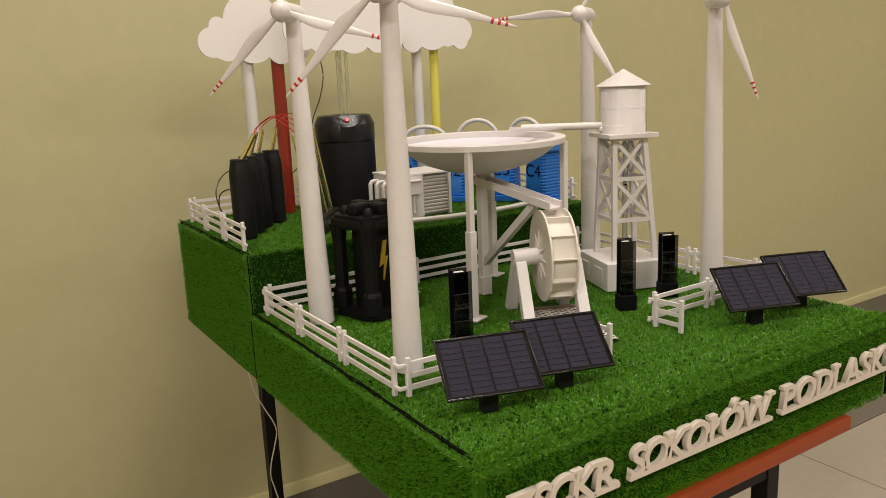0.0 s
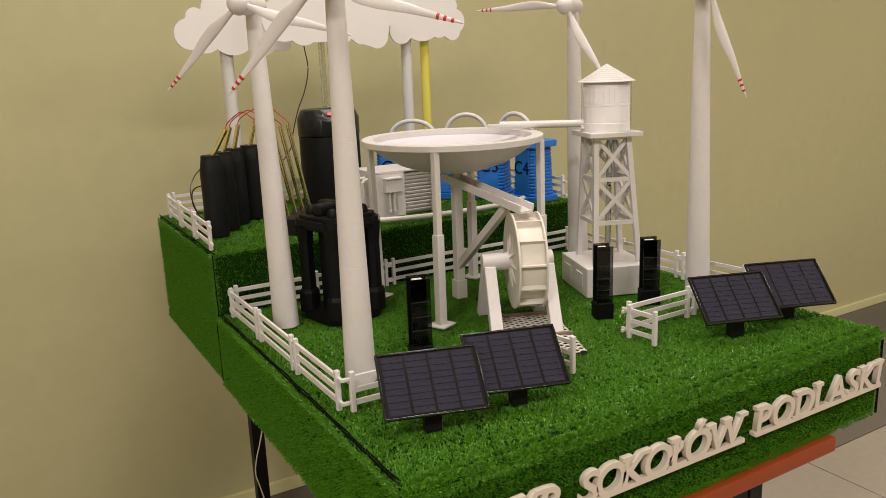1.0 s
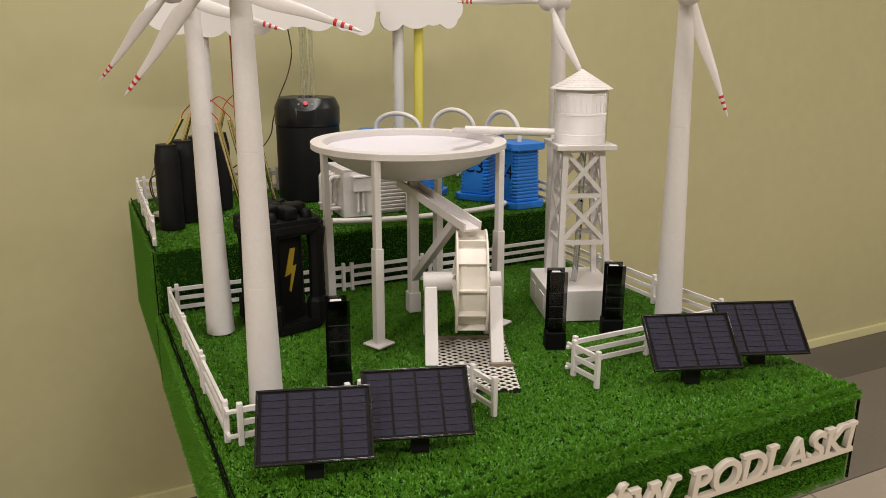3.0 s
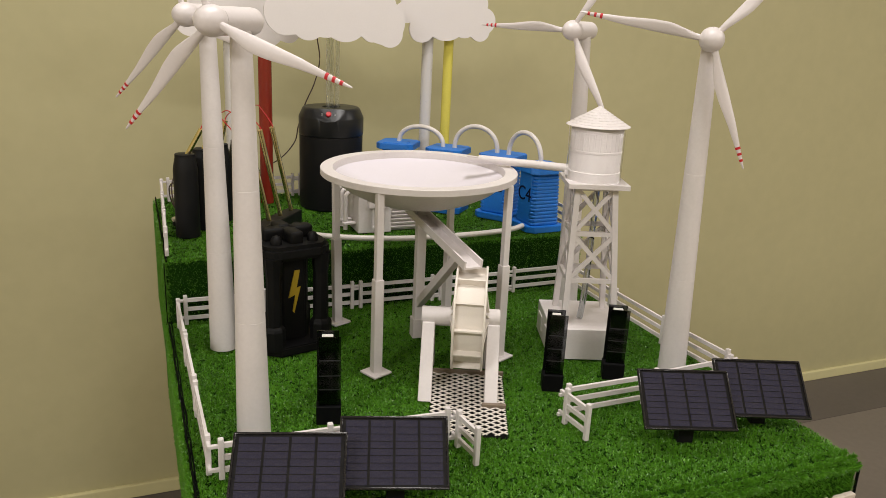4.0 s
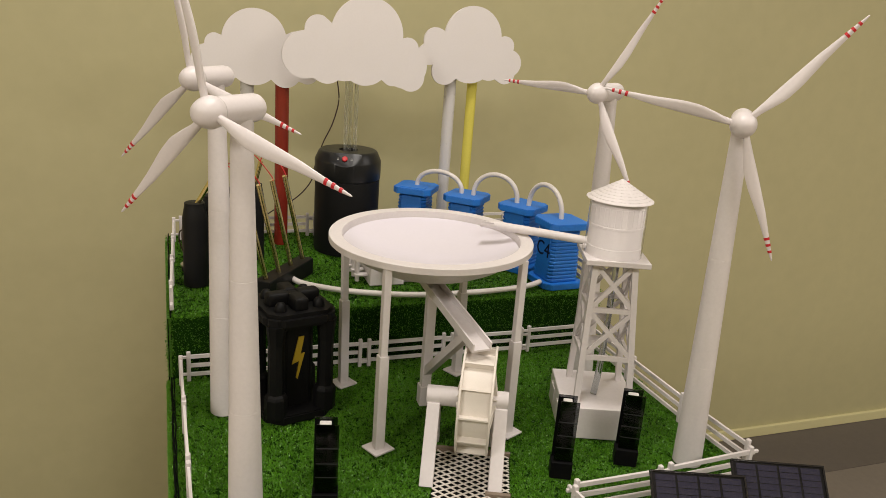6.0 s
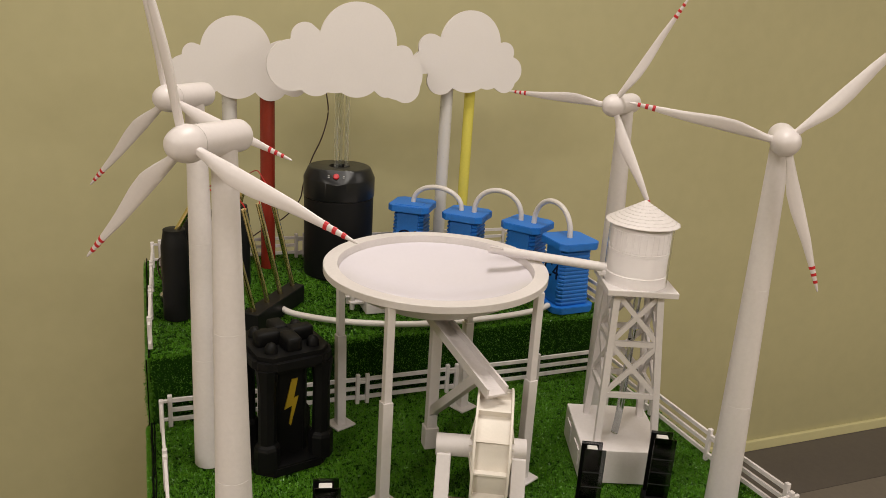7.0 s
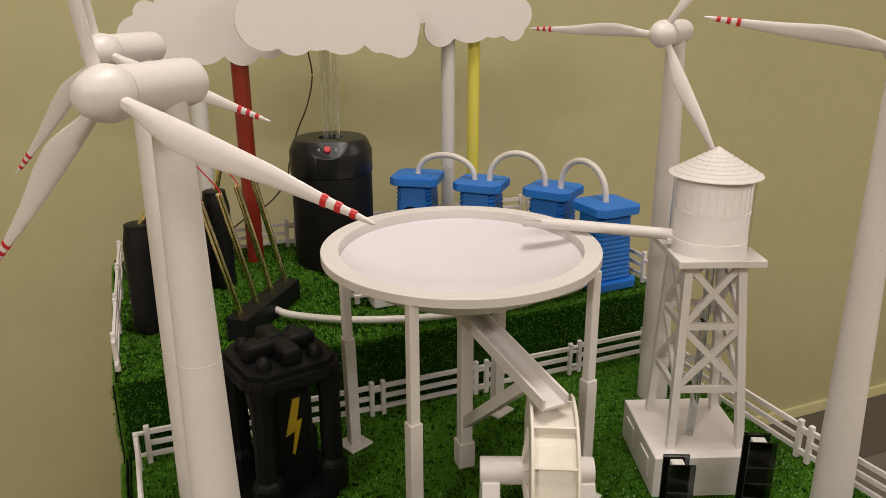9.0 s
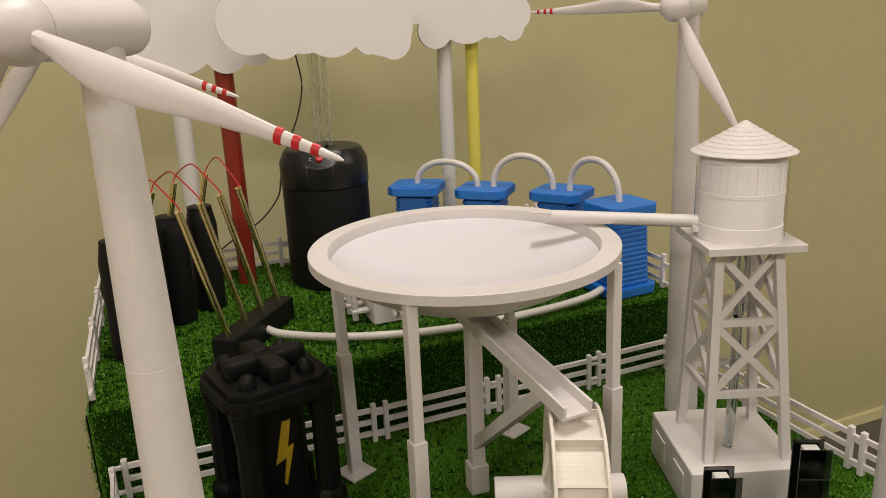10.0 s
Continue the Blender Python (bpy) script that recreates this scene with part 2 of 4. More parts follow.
tagged(part("wall_north", box((9.0, 0.15, 2.86), pose(1.0, WALL_Y + 0.075, 1.38)), M["wall"]), "plain olive-green painted wall", "wall", kind="structure")
tagged(part("wall_south", box((9.0, 0.15, 2.86), pose(1.0, -3.85, 1.38)), M["wall"]), "plain olive-green painted wall", "wall", kind="structure")
tagged(part("wall_west", box((0.15, 5.1, 2.86), pose(-3.57, -1.2, 1.38)), M["wall"]), "plain olive-green painted wall", "wall", kind="structure")
tagged(part("wall_east", box((0.15, 5.1, 2.86), pose(5.57, -1.2, 1.38)), M["wall"]), "plain olive-green painted wall", "wall", kind="structure")
tagged(part("ceiling", box((9.3, 5.4, 0.1), pose(1.0, -1.2, 2.85)), M["ceiling"]), "plain white painted ceiling", "ceiling", kind="structure")
tagged(part("baseboard", box((9.0, 0.012, 0.036), pose(1.0, WALL_Y - 0.006, FLOOR + 0.018), 0.003), M["skirting"]), "low pale olive skirting along the wall", "baseboard", kind="structure")

# ---- the table ----
TOP = 0.588
table = thing("table", "narrow table with red-brown board and black steel frame", "table")
part("tabletop", box((0.492, 1.205, 0.021), pose(0.4220, 0.594, TOP - 0.0105), 0.003), M["table_red"], table, "red-brown laminated board")
for x, y in ((0.193, 0.115), (0.651, 0.115), (0.186, 1.168), (0.651, 1.168)):
    part("leg", box((0.030, 0.030, TOP - 0.021 - FLOOR), pose(x, y, (TOP - 0.021 + FLOOR) / 2), 0.002), M["steel"], table, "black steel leg")
for y in (0.108, 1.175):
    part("rail", box((0.428, 0.012, 0.118), pose(0.422, y, TOP - 0.081), 0.002), M["steel"], table)
for x in (0.193, 0.651):
    part("rail", box((0.022, 1.040, 0.030), pose(x, 0.65, TOP - 0.037), 0.002), M["steel"], table)

# ---- the turf-covered base ----
DECK, UPPER, STEP_Y, BACK_Y, RIGHT_X = 0.72, 0.823, 0.664, 1.112, 0.778
base = thing("display_base", "two-level display base covered in green artificial turf", "model base")
part("lower_box", box((RIGHT_X - 0.008, STEP_Y - 0.006, DECK - TOP - 0.005), pose(RIGHT_X / 2 + 0.003, STEP_Y / 2, (DECK - 0.004 + TOP) / 2 + 0.0005), 0.011, segments=3), M["backing"], base)
part("upper_box", box((RIGHT_X - 0.016, BACK_Y - STEP_Y, UPPER - TOP - 0.005), pose(RIGHT_X / 2 + 0.004, (STEP_Y + BACK_Y) / 2, (UPPER - 0.004 + TOP) / 2 + 0.0005), 0.006), M["backing"], base)


def turf(count, origin, u, v, normal, length, seed, lean=0.75, sag=0.0, skip=None, clump=4, spread=0.0009, wide=1.0):
    """Thin bent blades that stand on the parallelogram origin + u + v."""
    rng = np.random.default_rng(seed)
    origin, u, v, normal = (np.array(a, float) for a in (origin, u, v, normal))
    tufts = max(1, count // clump)
    st = rng.random((tufts, 2))[rng.integers(0, tufts, count)]
    p = origin + st[:, :1] * u + st[:, 1:] * v
    jit = rng.normal(0, spread, (count, 3))
    p = p + jit - (jit @ normal)[:, None] * normal
    if skip is not None:
        p = p[~skip(p)]
    n = len(p)
    side = rng.normal(size=(n, 3))
    side -= (side @ normal)[:, None] * normal
    side /= np.linalg.norm(side, axis=1)[:, None]
    tilt = lean * rng.random(n)[:, None] ** 0.7
    d1 = normal * (1 - 0.45 * tilt) + side * tilt * 0.7
    d2 = normal * (1 - 0.9 * tilt) + side * tilt * 1.2 - np.array([0, 0, sag])
    across = np.cross(normal, side)
    ang = rng.random(n)[:, None] * 2 * np.pi
    across = across * np.cos(ang) + side * np.sin(ang)
    h = (length * (0.55 + 0.6 * rng.random(n)))[:, None]
    w = (wide * (0.00030 + 0.00028 * rng.random(n)))[:, None]
    mid, tip = p + d1 * h * 0.55, p + d1 * h * 0.55 + d2 * h * 0.45
    co = np.stack([p - across * w, p + across * w, mid + across * w * 0.9, mid - across * w * 0.9, tip], 1).reshape(-1, 3)
    TURF_CO.append(co)


TURF_CO = []


def plant_turf():
    co = np.concatenate(TURF_CO)
    n = len(co) // 5
    k = np.arange(n)[:, None] * 5
    quads, tris = k + np.array([0, 1, 2, 3]), k + np.array([3, 2, 4])
    me = bpy.data.meshes.new("artificial_turf")
    me.vertices.add(len(co))
    me.vertices.foreach_set("co", co.ravel())
    loops = np.concatenate([quads, tris], 1).ravel()
    me.loops.add(len(loops))
    me.loops.foreach_set("vertex_index", loops)
    starts = (np.arange(n)[:, None] * 7 + np.array([0, 4])).ravel()
    me.polygons.add(2 * n)
    me.polygons.foreach_set("loop_start", starts)
    me.update(calc_edges=True)
    me.validate()
    me.materials.append(M["turf"])
    return tagged(new("artificial_turf", me), "short glossy green plastic turf covering the display base", "artificial turf", kind="stuff")


AX = Vector((0.918, -0.394, 0)).normalized()      # the water wheel's axle
PX = Vector((0.394, 0.918, 0)).normalized()
GRATE = Vector((0.3560, 0.3705, 0))               # the grate's back corner
GRATE_W, GRATE_L = 0.099, 0.166


def on_grate(p):
    q = p[:, :2] - np.array(GRATE[:2])
    a, b = q @ np.array(AX[:2]), -(q @ np.array(PX[:2]))
    return (a > -0.002) & (a < GRATE_W + 0.002) & (b > -0.002) & (b < GRATE_L + 0.002) & (p[:, 2] > 0.7)


LOW = DECK - 0.0045


EDGE = 0.0265                                     # how far the rounded front edge reaches in


def bare(p):
    """No blades on the grate, nor where the rounded front edge begins."""
    return on_grate(p) | (p[:, 1] < EDGE + 0.002 * np.sin(p[:, 0] * 61.0) * np.sin(p[:, 0] * 23.0))


UX = 0.010                                        # the upper box's left side
turf(400000, (0.010, 0.004, LOW), (RIGHT_X - 0.014, 0, 0), (0, STEP_Y - 0.006, 0), (0, 0, 1), 0.0054, 1, lean=1.0, skip=bare, clump=6, spread=0.0012, wide=1.28)
turf(130000, (UX + 0.002, STEP_Y, UPPER - 0.0045), (RIGHT_X - UX - 0.006, 0, 0), (0, BACK_Y - STEP_Y - 0.004, 0), (0, 0, 1), 0.0054, 2, lean=1.0, clump=6, spread=0.0012, wide=1.28)
turf(92000, (0.004, 0.005, TOP), (RIGHT_X - 0.010, 0, 0), (0, 0, DECK - TOP - 0.014), (0, -1, 0), 0.0054, 3, lean=0.24, sag=0.05, clump=3, spread=0.0013, wide=0.62)
turf(68000, (0.0075, 0.004, TOP + 0.008), (0, STEP_Y - 0.004, 0), (0, 0, DECK - TOP - 0.014), (-1, 0, 0), 0.0050, 4, lean=0.22, sag=0.05, clump=3, spread=0.0012, wide=0.6)
turf(72000, (UX + 0.001, STEP_Y, TOP + 0.010), (0, BACK_Y - STEP_Y, 0), (0, 0, UPPER - TOP - 0.016), (-1, 0, 0), 0.0050, 5, lean=0.22, sag=0.05, clump=3, spread=0.0012, wide=0.6)
turf(80000, (0.006, STEP_Y + 0.003, DECK), (RIGHT_X - 0.008, 0, 0), (0, 0, UPPER - DECK - 0.006), (0, -1, 0), 0.0058, 6, lean=1.1, sag=0.2)
turf(14000, (RIGHT_X - 0.004, 0.006, TOP + 0.004), (0, STEP_Y, 0), (0, 0, DECK - TOP - 0.010), (1, 0, 0), 0.0045, 7, sag=0.2)
turf(7000, (RIGHT_X - 0.004, STEP_Y, TOP), (0, BACK_Y - STEP_Y, 0), (0, 0, UPPER - TOP - 0.006), (1, 0, 0), 0.007, 8, sag=0.3)
# the front edge: a tufted ridge on the deck, a furrow, then bands of tufts that turn down to the front
turf(12000, (0.006, 0.0190, LOW), (RIGHT_X - 0.008, 0, 0), (0, 0.0085, 0), (0, -0.3, 0.954), 0.0076, 27, lean=0.8, clump=34, spread=0.0008, wide=1.15)


def edge_band(deg, half, count, length, seed, lean, clump, wide):
    a0, a1, ra = math.radians(deg - half), math.radians(deg + half), 0.0112
    turf(count, (0.006, 0.0140 - ra * math.sin(a0), DECK - 0.015 + ra * math.cos(a0)), (RIGHT_X - 0.008, 0, 0),
         (0, ra * (math.sin(a0) - math.sin(a1)), ra * (math.cos(a1) - math.cos(a0))),
         (0, -math.sin(math.radians(deg)), math.cos(math.radians(deg))), length, seed, lean, 0.05, None, clump, 0.0008 if clump > 9 else 0.0013, wide)


for k, (deg, half, count, length) in enumerate(((20, 14, 11000, 0.0086), (68, 13, 9500, 0.0076))):
    edge_band(deg, half, count, length, 20 + k, 0.8, 36, 1.2)
for k in range(5):
    edge_band(6 + 20 * k, 10, 5200, 0.0034, 40 + k, 0.9, 4, 1.0)
# the rounded upright corner at the front
for k, deg in enumerate((15, 40, 65)):
    ca, sa = math.cos(math.radians(deg)), math.sin(math.radians(deg))
    turf(5000, (0.0150 - 0.0085 * ca, 0.0130 - 0.0085 * sa - 0.002 * ca, TOP + 0.006), (0, 0, DECK - TOP - 0.016), (0.004 * sa, -0.004 * ca, 0), (-ca, -sa, 0), 0.0052, 30 + k, lean=0.25, sag=0.05, clump=3, spread=0.0012, wide=0.62)
turf(5000, (UX, STEP_Y + 0.003, UPPER - 0.008), (RIGHT_X - UX, 0, 0), (0, 0.005, 0.004), (0, -0.7, 0.714), 0.0075, 12)
# frayed pale rim outside the seam, and loose fibres that hang at the lower left edge
turf(16000, (0.0080, 0.012, DECK - 0.0060), (0, STEP_Y - 0.014, 0), (-0.002, 0, -0.003), (-0.6, 0, 0.8), 0.0052, 15, lean=0.9, clump=8)
turf(900, (0.0065, 0.0, TOP + 0.010), (0, STEP_Y, 0), (0, 0, 0.004), (-0.6, 0, -0.8), 0.0065, 13, sag=0.2)
turf(600, (UX + 0.001, STEP_Y, TOP + 0.012), (0, BACK_Y - STEP_Y, 0), (0, 0, 0.004), (-0.6, 0, -0.8), 0.0065, 14, sag=0.2)
plant_turf()
# black seams along the left edge and up the step
seam_rng = random.Random(4)
for off, r in ((0.0, 0.0014), (0.0031, 0.0010)):
    line = [(0.0112 + off + seam_rng.uniform(-0.0006, 0.0006), y, DECK - 0.0014 + seam_rng.uniform(-0.0006, 0.0006)) for y in np.linspace(STEP_Y, 0.030, 26)]
    line += [(0.0122 + off, 0.018, DECK - 0.0022), (0.0134 + off, 0.009, DECK - 0.007), (0.0142 + off, 0.0035, DECK - 0.016), (0.0145 + off, 0.0025, DECK - 0.030)]
    part("seam", tube(line, r, 6, 3), M["seam"], base, "black taped seam")
part("seam", tube([(0.0042 if z < DECK else 0.0085, STEP_Y - 0.003, z) for z in np.linspace(TOP + 0.016, UPPER - 0.003, 12)], 0.0009, 6, 2), M["seam"], base, "black taped seam")
part("seam", tube([(RIGHT_X - 0.0015 + seam_rng.uniform(-0.0006, 0.0006), 0.0025, z) for z in np.linspace(TOP + 0.003, DECK - 0.012, 7)], 0.0018, 6, 2), M["seam"], base, "black taped seam")
part("seam", tube([(0.0125 + seam_rng.uniform(-0.001, 0.001), y, UPPER - 0.0015) for y in np.linspace(STEP_Y, BACK_Y, 8)], 0.0012, 6, 2), M["seam"], base, "black taped seam")

# ---- raised lettering on the front ----
LET_Y = -0.0072


def word(text, x0, x1, m_label):
    """Upright slab-serif letters, slightly slanted, on a common bar."""
    sign = thing("sign_lettering", m_label, "lettering", pose(x0, LET_Y, 0.640))
    size, depth, bar = 0.0556, 0.0072, 0.0058
    glyphs, x = [], 0.0
    for ch in text:
        bm = lettering(ch, size, depth, 0.13, 0.0012)
        lo = [v.co.x - 0.13 * v.co.z for v in bm.verts]
        w = max(lo) - min(lo)
        glyphs.append((ch, bm, min(lo), w))
        x += w
    gap = (x1 - x0 - 0.006 - x) / max(1, len(text) - 1)
    x = 0.0
    for ch, bm, lo, w in glyphs:
        cap = 0.0390
        feet = {"K": [(0.12, 0, 0), (0.12, 1, 0), (0.88, 0, 0), (0.88, 1, 0)], "R": [(0.14, 0, 0), (0.9, 0, 0), (0.1, 1, 0)],
                "P": [(0.14, 0, 0), (0.1, 1, 0)], "L": [(0.2, 0, 0), (0.2, 1, 0)], "Ł": [(0.25, 0, 0), (0.25, 1, 0)],
                "A": [(0.06, 0, 0), (0.94, 0, 0)], "W": [(0.04, 1, 0), (0.5, 1, 0), (0.96, 1, 0)], "I": [(0.5, 0, 0), (0.5, 1, 0)],
                "D": [(0.08, 0, 0), (0.08, 1, 0)]}.get(ch, [])
        for f, top, _ in feet:
            thin = 0.97 - 0.015 * (len(sign.children) % 2)
            z = cap - 0.0022 + 0.0006 * (len(sign.children) % 2) if top else 0.0022
            add_box(bm, (0.0150, depth * thin, 0.0052), Matrix.Translation((lo + f * w + 0.13 * z, 0, z)))
        bmesh.ops.transform(bm, matrix=Matrix.Translation((x - lo, 0, bar - 0.0024)) @ Matrix.Diagonal((1, 1, 0.94, 1)), verts=bm.verts)
        part("letter", bm, M["letter"], sign)
        x += w + gap
    part("bar", box((x1 - x0, depth * 0.98, bar), pose((x1 - x0) / 2, 0, bar / 2), 0.0005), M["letter"], sign)
    return sign


word("ZSCKR", 0.028, 0.191, "cream raised letters reading ZSCKR on turf front")
word("SOKOŁÓW", 0.2070, 0.470, "cream raised letters reading SOKOŁÓW on turf front")
word("PODLASKI", 0.4905, 0.760, "cream raised letters reading PODLASKI on turf front")

# ---- fences ----
def fence_meshes():
    post = box((0.0062, 0.0062, 0.050), pose(0, 0, 0.025), 0.0008, segments=1)
    v = mesh_of("post", post, M["white"])
    nub = mesh_of("nub", box((0.0116, 0.0042, 0.0042), None, 0.0005, segments=1), M["white"])
    return v, nub


POST, NUB = fence_meshes()
fence_rng = random.Random(11)


def fence(a, b, z, group, free=False):
    """One white rail fence panel: two posts, three rails and the small hooks that join it to the next."""
    a, b = Vector((*a, 0)), Vector((*b, 0))
    d = b - a
    yaw = math.degrees(math.atan2(d.y, d.x))
    length = d.length
    f = thing("fence_panel", "white plastic three-rail fence panel on turf", "fence", pose(a.x, a.y, z + fence_rng.uniform(-0.0012, 0.0008), 0, fence_rng.uniform(-0.5, 0.5), yaw), group)
    for x in (0.0078, length - 0.0078):
        p = new("post", POST)
        p.parent, p.location = f, (x, 0, 0)
    for k, h in enumerate((0.0115, 0.0265, 0.0415)):
        bm = bmesh.new()
        add_box(bm, (length - 0.0165, 0.0036, 0.0058), pose(length / 2, 0, h))
        part("rail", bm, M["white"], f)
    for x, h in ((0.0, 0.041), (0.0, 0.012)) if free else ((0.0, 0.041), (length, 0.036), (0.0, 0.012), (length, 0.008)):
        p = new("hook", NUB)
        p.parent, p.location = f, (x, 0, h)
    return f


def fence_run(points, z, group):
    for a, b in zip(points, points[1:]):
        fence(a, b, z, group)


G1, G2 = "fence round the lower level", "fence round the upper level"
fence_run([(0.0285, 0.1985), (0.027, 0.347), (0.026, 0.496), (0.025, 0.641)], DECK, G1)
fence_run([(0.029, 0.646), (0.169, 0.645), (0.318, 0.645), (0.467, 0.645), (0.616, 0.646), (0.742, 0.647)], DECK, G1)
fence_run([(0.747, 0.643), (0.748, 0.503), (0.751, 0.356), (0.759, 0.218)], DECK, G1)
fence_run([(0.757, 0.211), (0.605, 0.2000), (0.4665, 0.1970)], DECK, G1)
fence((0.466, 0.195), (0.472, 0.136), DECK, G1, True)
fence_run([(0.033, 0.1935), (0.168, 0.1915), (0.309, 0.1855)], DECK, G1)
fence((0.311, 0.1835), (0.3185, 0.126), DECK, G1, True)
fence_run([(0.0147, 0.683), (0.0177, 0.808), (0.021, 0.934), (0.0247, 1.0595)], UPPER, G2)
fence_run([(0.030, 1.065), (0.171, 1.067), (0.300, 1.0675), (0.428, 1.067), (0.543, 1.067), (0.653, 1.067), (0.752, 1.065)], UPPER, G2)
fence_run([(0.756, 1.061), (0.758, 0.936), (0.760, 0.811), (0.761, 0.686)], UPPER, G2)

# ---- wind turbines ----
def blade_ring(s, grow_by=0.0):
    """The section of a blade at s of its length: along +x, chord in y, thickness towards z."""
    x = 0.009 + 0.1605 * s
    chord = float(np.interp(s, (0, 0.07, 0.17, 0.27, 0.40, 0.60, 0.8, 0.93, 0.985, 1.0), (0.0076, 0.0082, 0.0128, 0.0164, 0.0156, 0.0110, 0.0064, 0.0038, 0.0022, 0.0006)))
    thick = float(np.interp(s, (0, 0.1, 0.3, 0.8, 0.985, 1.0), (0.0080, 0.0078, 0.0060, 0.0036, 0.0020, 0.0006)))
    twist = -radians(30) * (1 - s) ** 1.5 - radians(5)
    shift = -(chord - 0.0088) * 0.42 if s < 0.62 else -(0.0105 - 0.0088) * 0.42 * (1 - s) / 0.38
    ring = []
    for k in range(12):
        a = 2 * math.pi * k / 12
        y = (chord / 2 + grow_by) * math.cos(a) + shift
        z = (thick / 2 + grow_by) * math.sin(a) * (1.0 if math.cos(a) > 0 else 0.85)
        ring.append((x, y * math.cos(twist) - z * math.sin(twist), y * math.sin(twist) + z * math.cos(twist)))
    return ring


def skin(rings):
    bm = bmesh.new()
    rows = [[bm.verts.new(c) for c in r] for r in rings]
    n = len(rows[0])
    for a, b in zip(rows, rows[1:]):
        for k in range(n):
            bm.faces.new((a[k], a[(k + 1) % n], b[(k + 1) % n], b[k]))
    bm.faces.new(rows[0][::-1])
    bm.faces.new(rows[-1])
    return bm


BLADE = mesh_of("blade", skin([blade_ring(s) for s in (*np.linspace(0, 0.95, 24), 0.985, 1.0)]), M["smooth_white"], True)
BANDS = [mesh_of("band", skin([blade_ring(s, 0.0004) for s in (s0, s0 + 0.010, s0 + 0.020)]), M["red"], True) for s0 in (0.812, 0.862, 0.915)]


def turbine(x, y, facing, turn, dx, dy, hub_z, angles, label):
    """facing: the way the rotor looks, in degrees; dx, dy: how far the tower's head stands off its foot."""
    reach = 0.0425
    t = thing("wind_turbine", label, "wind turbine", pose(x, y, DECK), "wind turbines on the base")
    h = hub_z - DECK
    rb, rt = 0.0200, 0.0108
    at = lambda z: rb + (rt - rb) * z / h
    prof = []
    for z0, z1 in ((0, 0.151), (0.151, 0.303), (0.303, h - 0.004)):
        prof += [(at(z0) - 0.0003, z0), (at(z0 + 0.001), z0 + 0.0004), (at(z0 + 0.003), z0 + 0.003)]
        prof += [(at(z1 - 0.003), z1 - 0.003), (at(z1 - 0.001), z1 - 0.0004), (at(z1) - 0.0003, z1)]
    lean = Matrix(((1, 0, dx / h, 0), (0, 1, dy / h, 0), (0, 0, 1, 0), (0, 0, 0, 1)))
    part("tower", lathe(prof, 40, lean), M["white"], t, smooth=True)
    head = Matrix.Translation((dx, dy, h)) @ Matrix.Rotation(radians(facing), 4, "Z")
    lay = head @ pose(0, 0, 0, 0, 90, 0)
    nac = [(0.0001, -0.0248), (0.0085, -0.0246), (0.0117, -0.0232), (0.0134, -0.0204), (0.0141, -0.0160), (0.0142, 0.0), (0.0142, reach - 0.008)]
    part("nacelle", lathe(nac, 40, lay), M["smooth_white"], t, smooth=True)
    hub = [(0.0141, reach - 0.0078), (0.0151, reach - 0.005), (0.0157, reach - 0.001), (0.0155, reach + 0.002), (0.0144, reach + 0.0065), (0.0125, reach + 0.0110), (0.0100, reach + 0.0150), (0.0070, reach + 0.0178), (0.0035, reach + 0.0192), (0.0001, reach + 0.0196)]
    part("hub", lathe(hub, 40, lay), M["smooth_white"], t, smooth=True)
    for a in angles:
        b = new("blade", BLADE)
        b.parent = t
        b.matrix_basis = head @ Matrix.Translation((reach + 0.002, 0, 0)) @ Matrix.Rotation(radians(a + turn), 4, "X") @ Matrix(((0, 0, 1, 0), (1, 0, 0, 0), (0, 1, 0, 0), (0, 0, 0, 1)))
        for band in BANDS:
            s = new("band", band)
            s.parent = b
            tagged(s, "red painted band")
    return t


turbine(0.0872, 0.2735, 223.0, 0.4, -0.0024, -0.0025, 1.1985, (105, -18, -136.5), "white printed wind turbine with red-banded blade tips")
turbine(0.0830, 0.5420, 227.0, 1.14, -0.0045, 0.0130, 1.1995, (102, -18, -138), "white printed wind turbine with red-banded blade tips")
turbine(0.6820, 0.5500, 212.0, -0.4, -0.0185, -0.0040, 1.2010, (60, -60, 180), "white printed wind turbine behind the water tower")
turbine(0.6955, 0.2670, 231.0, -1.98, -0.0120, 0.0022, 1.2005, (53, -67, 173), "white printed wind turbine beside the fence")

# ---- big bowl on legs, with chute ----
BOWL = Vector((0.3693, 0.4943, 0.9963))
bowl = thing("water_bowl", "large shallow white bowl on four legs", "bowl")
tilt = Matrix.Translation(BOWL - Vector((0, 0, 0.0010))) @ Matrix.Rotation(radians(0.55), 4, Vector((0.83, -0.55, 0)))
R = 0.1463
hollow = lambda r: -0.0100 - 0.0300 * (1 - (r / 0.1265) ** 2)
prof = [(r, hollow(r) - 0.0016) for r in (0.0005, 0.03, 0.06, 0.08, 0.10, 0.115)] + [(0.1268, -0.0112), (0.1280, -0.0003), (0.1284, 0.0),
        (R - 0.0006, 0.0), (R, -0.0006), (R, -0.0088), (R - 0.0008, -0.0094), (0.137, -0.0094), (0.128, -0.0165), (0.110, -0.0300), (0.085, -0.0430), (0.060, -0.0515), (0.040, -0.0555), (0.028, -0.0565), (0.0005, -0.0565)]
part("dish", lathe(prof, 96, tilt), M["white"], bowl, smooth=True)
rr = [0.0005, 0.015, 0.03, 0.045, 0.06, 0.07, 0.08, 0.09, 0.10, 0.11, 0.118, 0.1262]
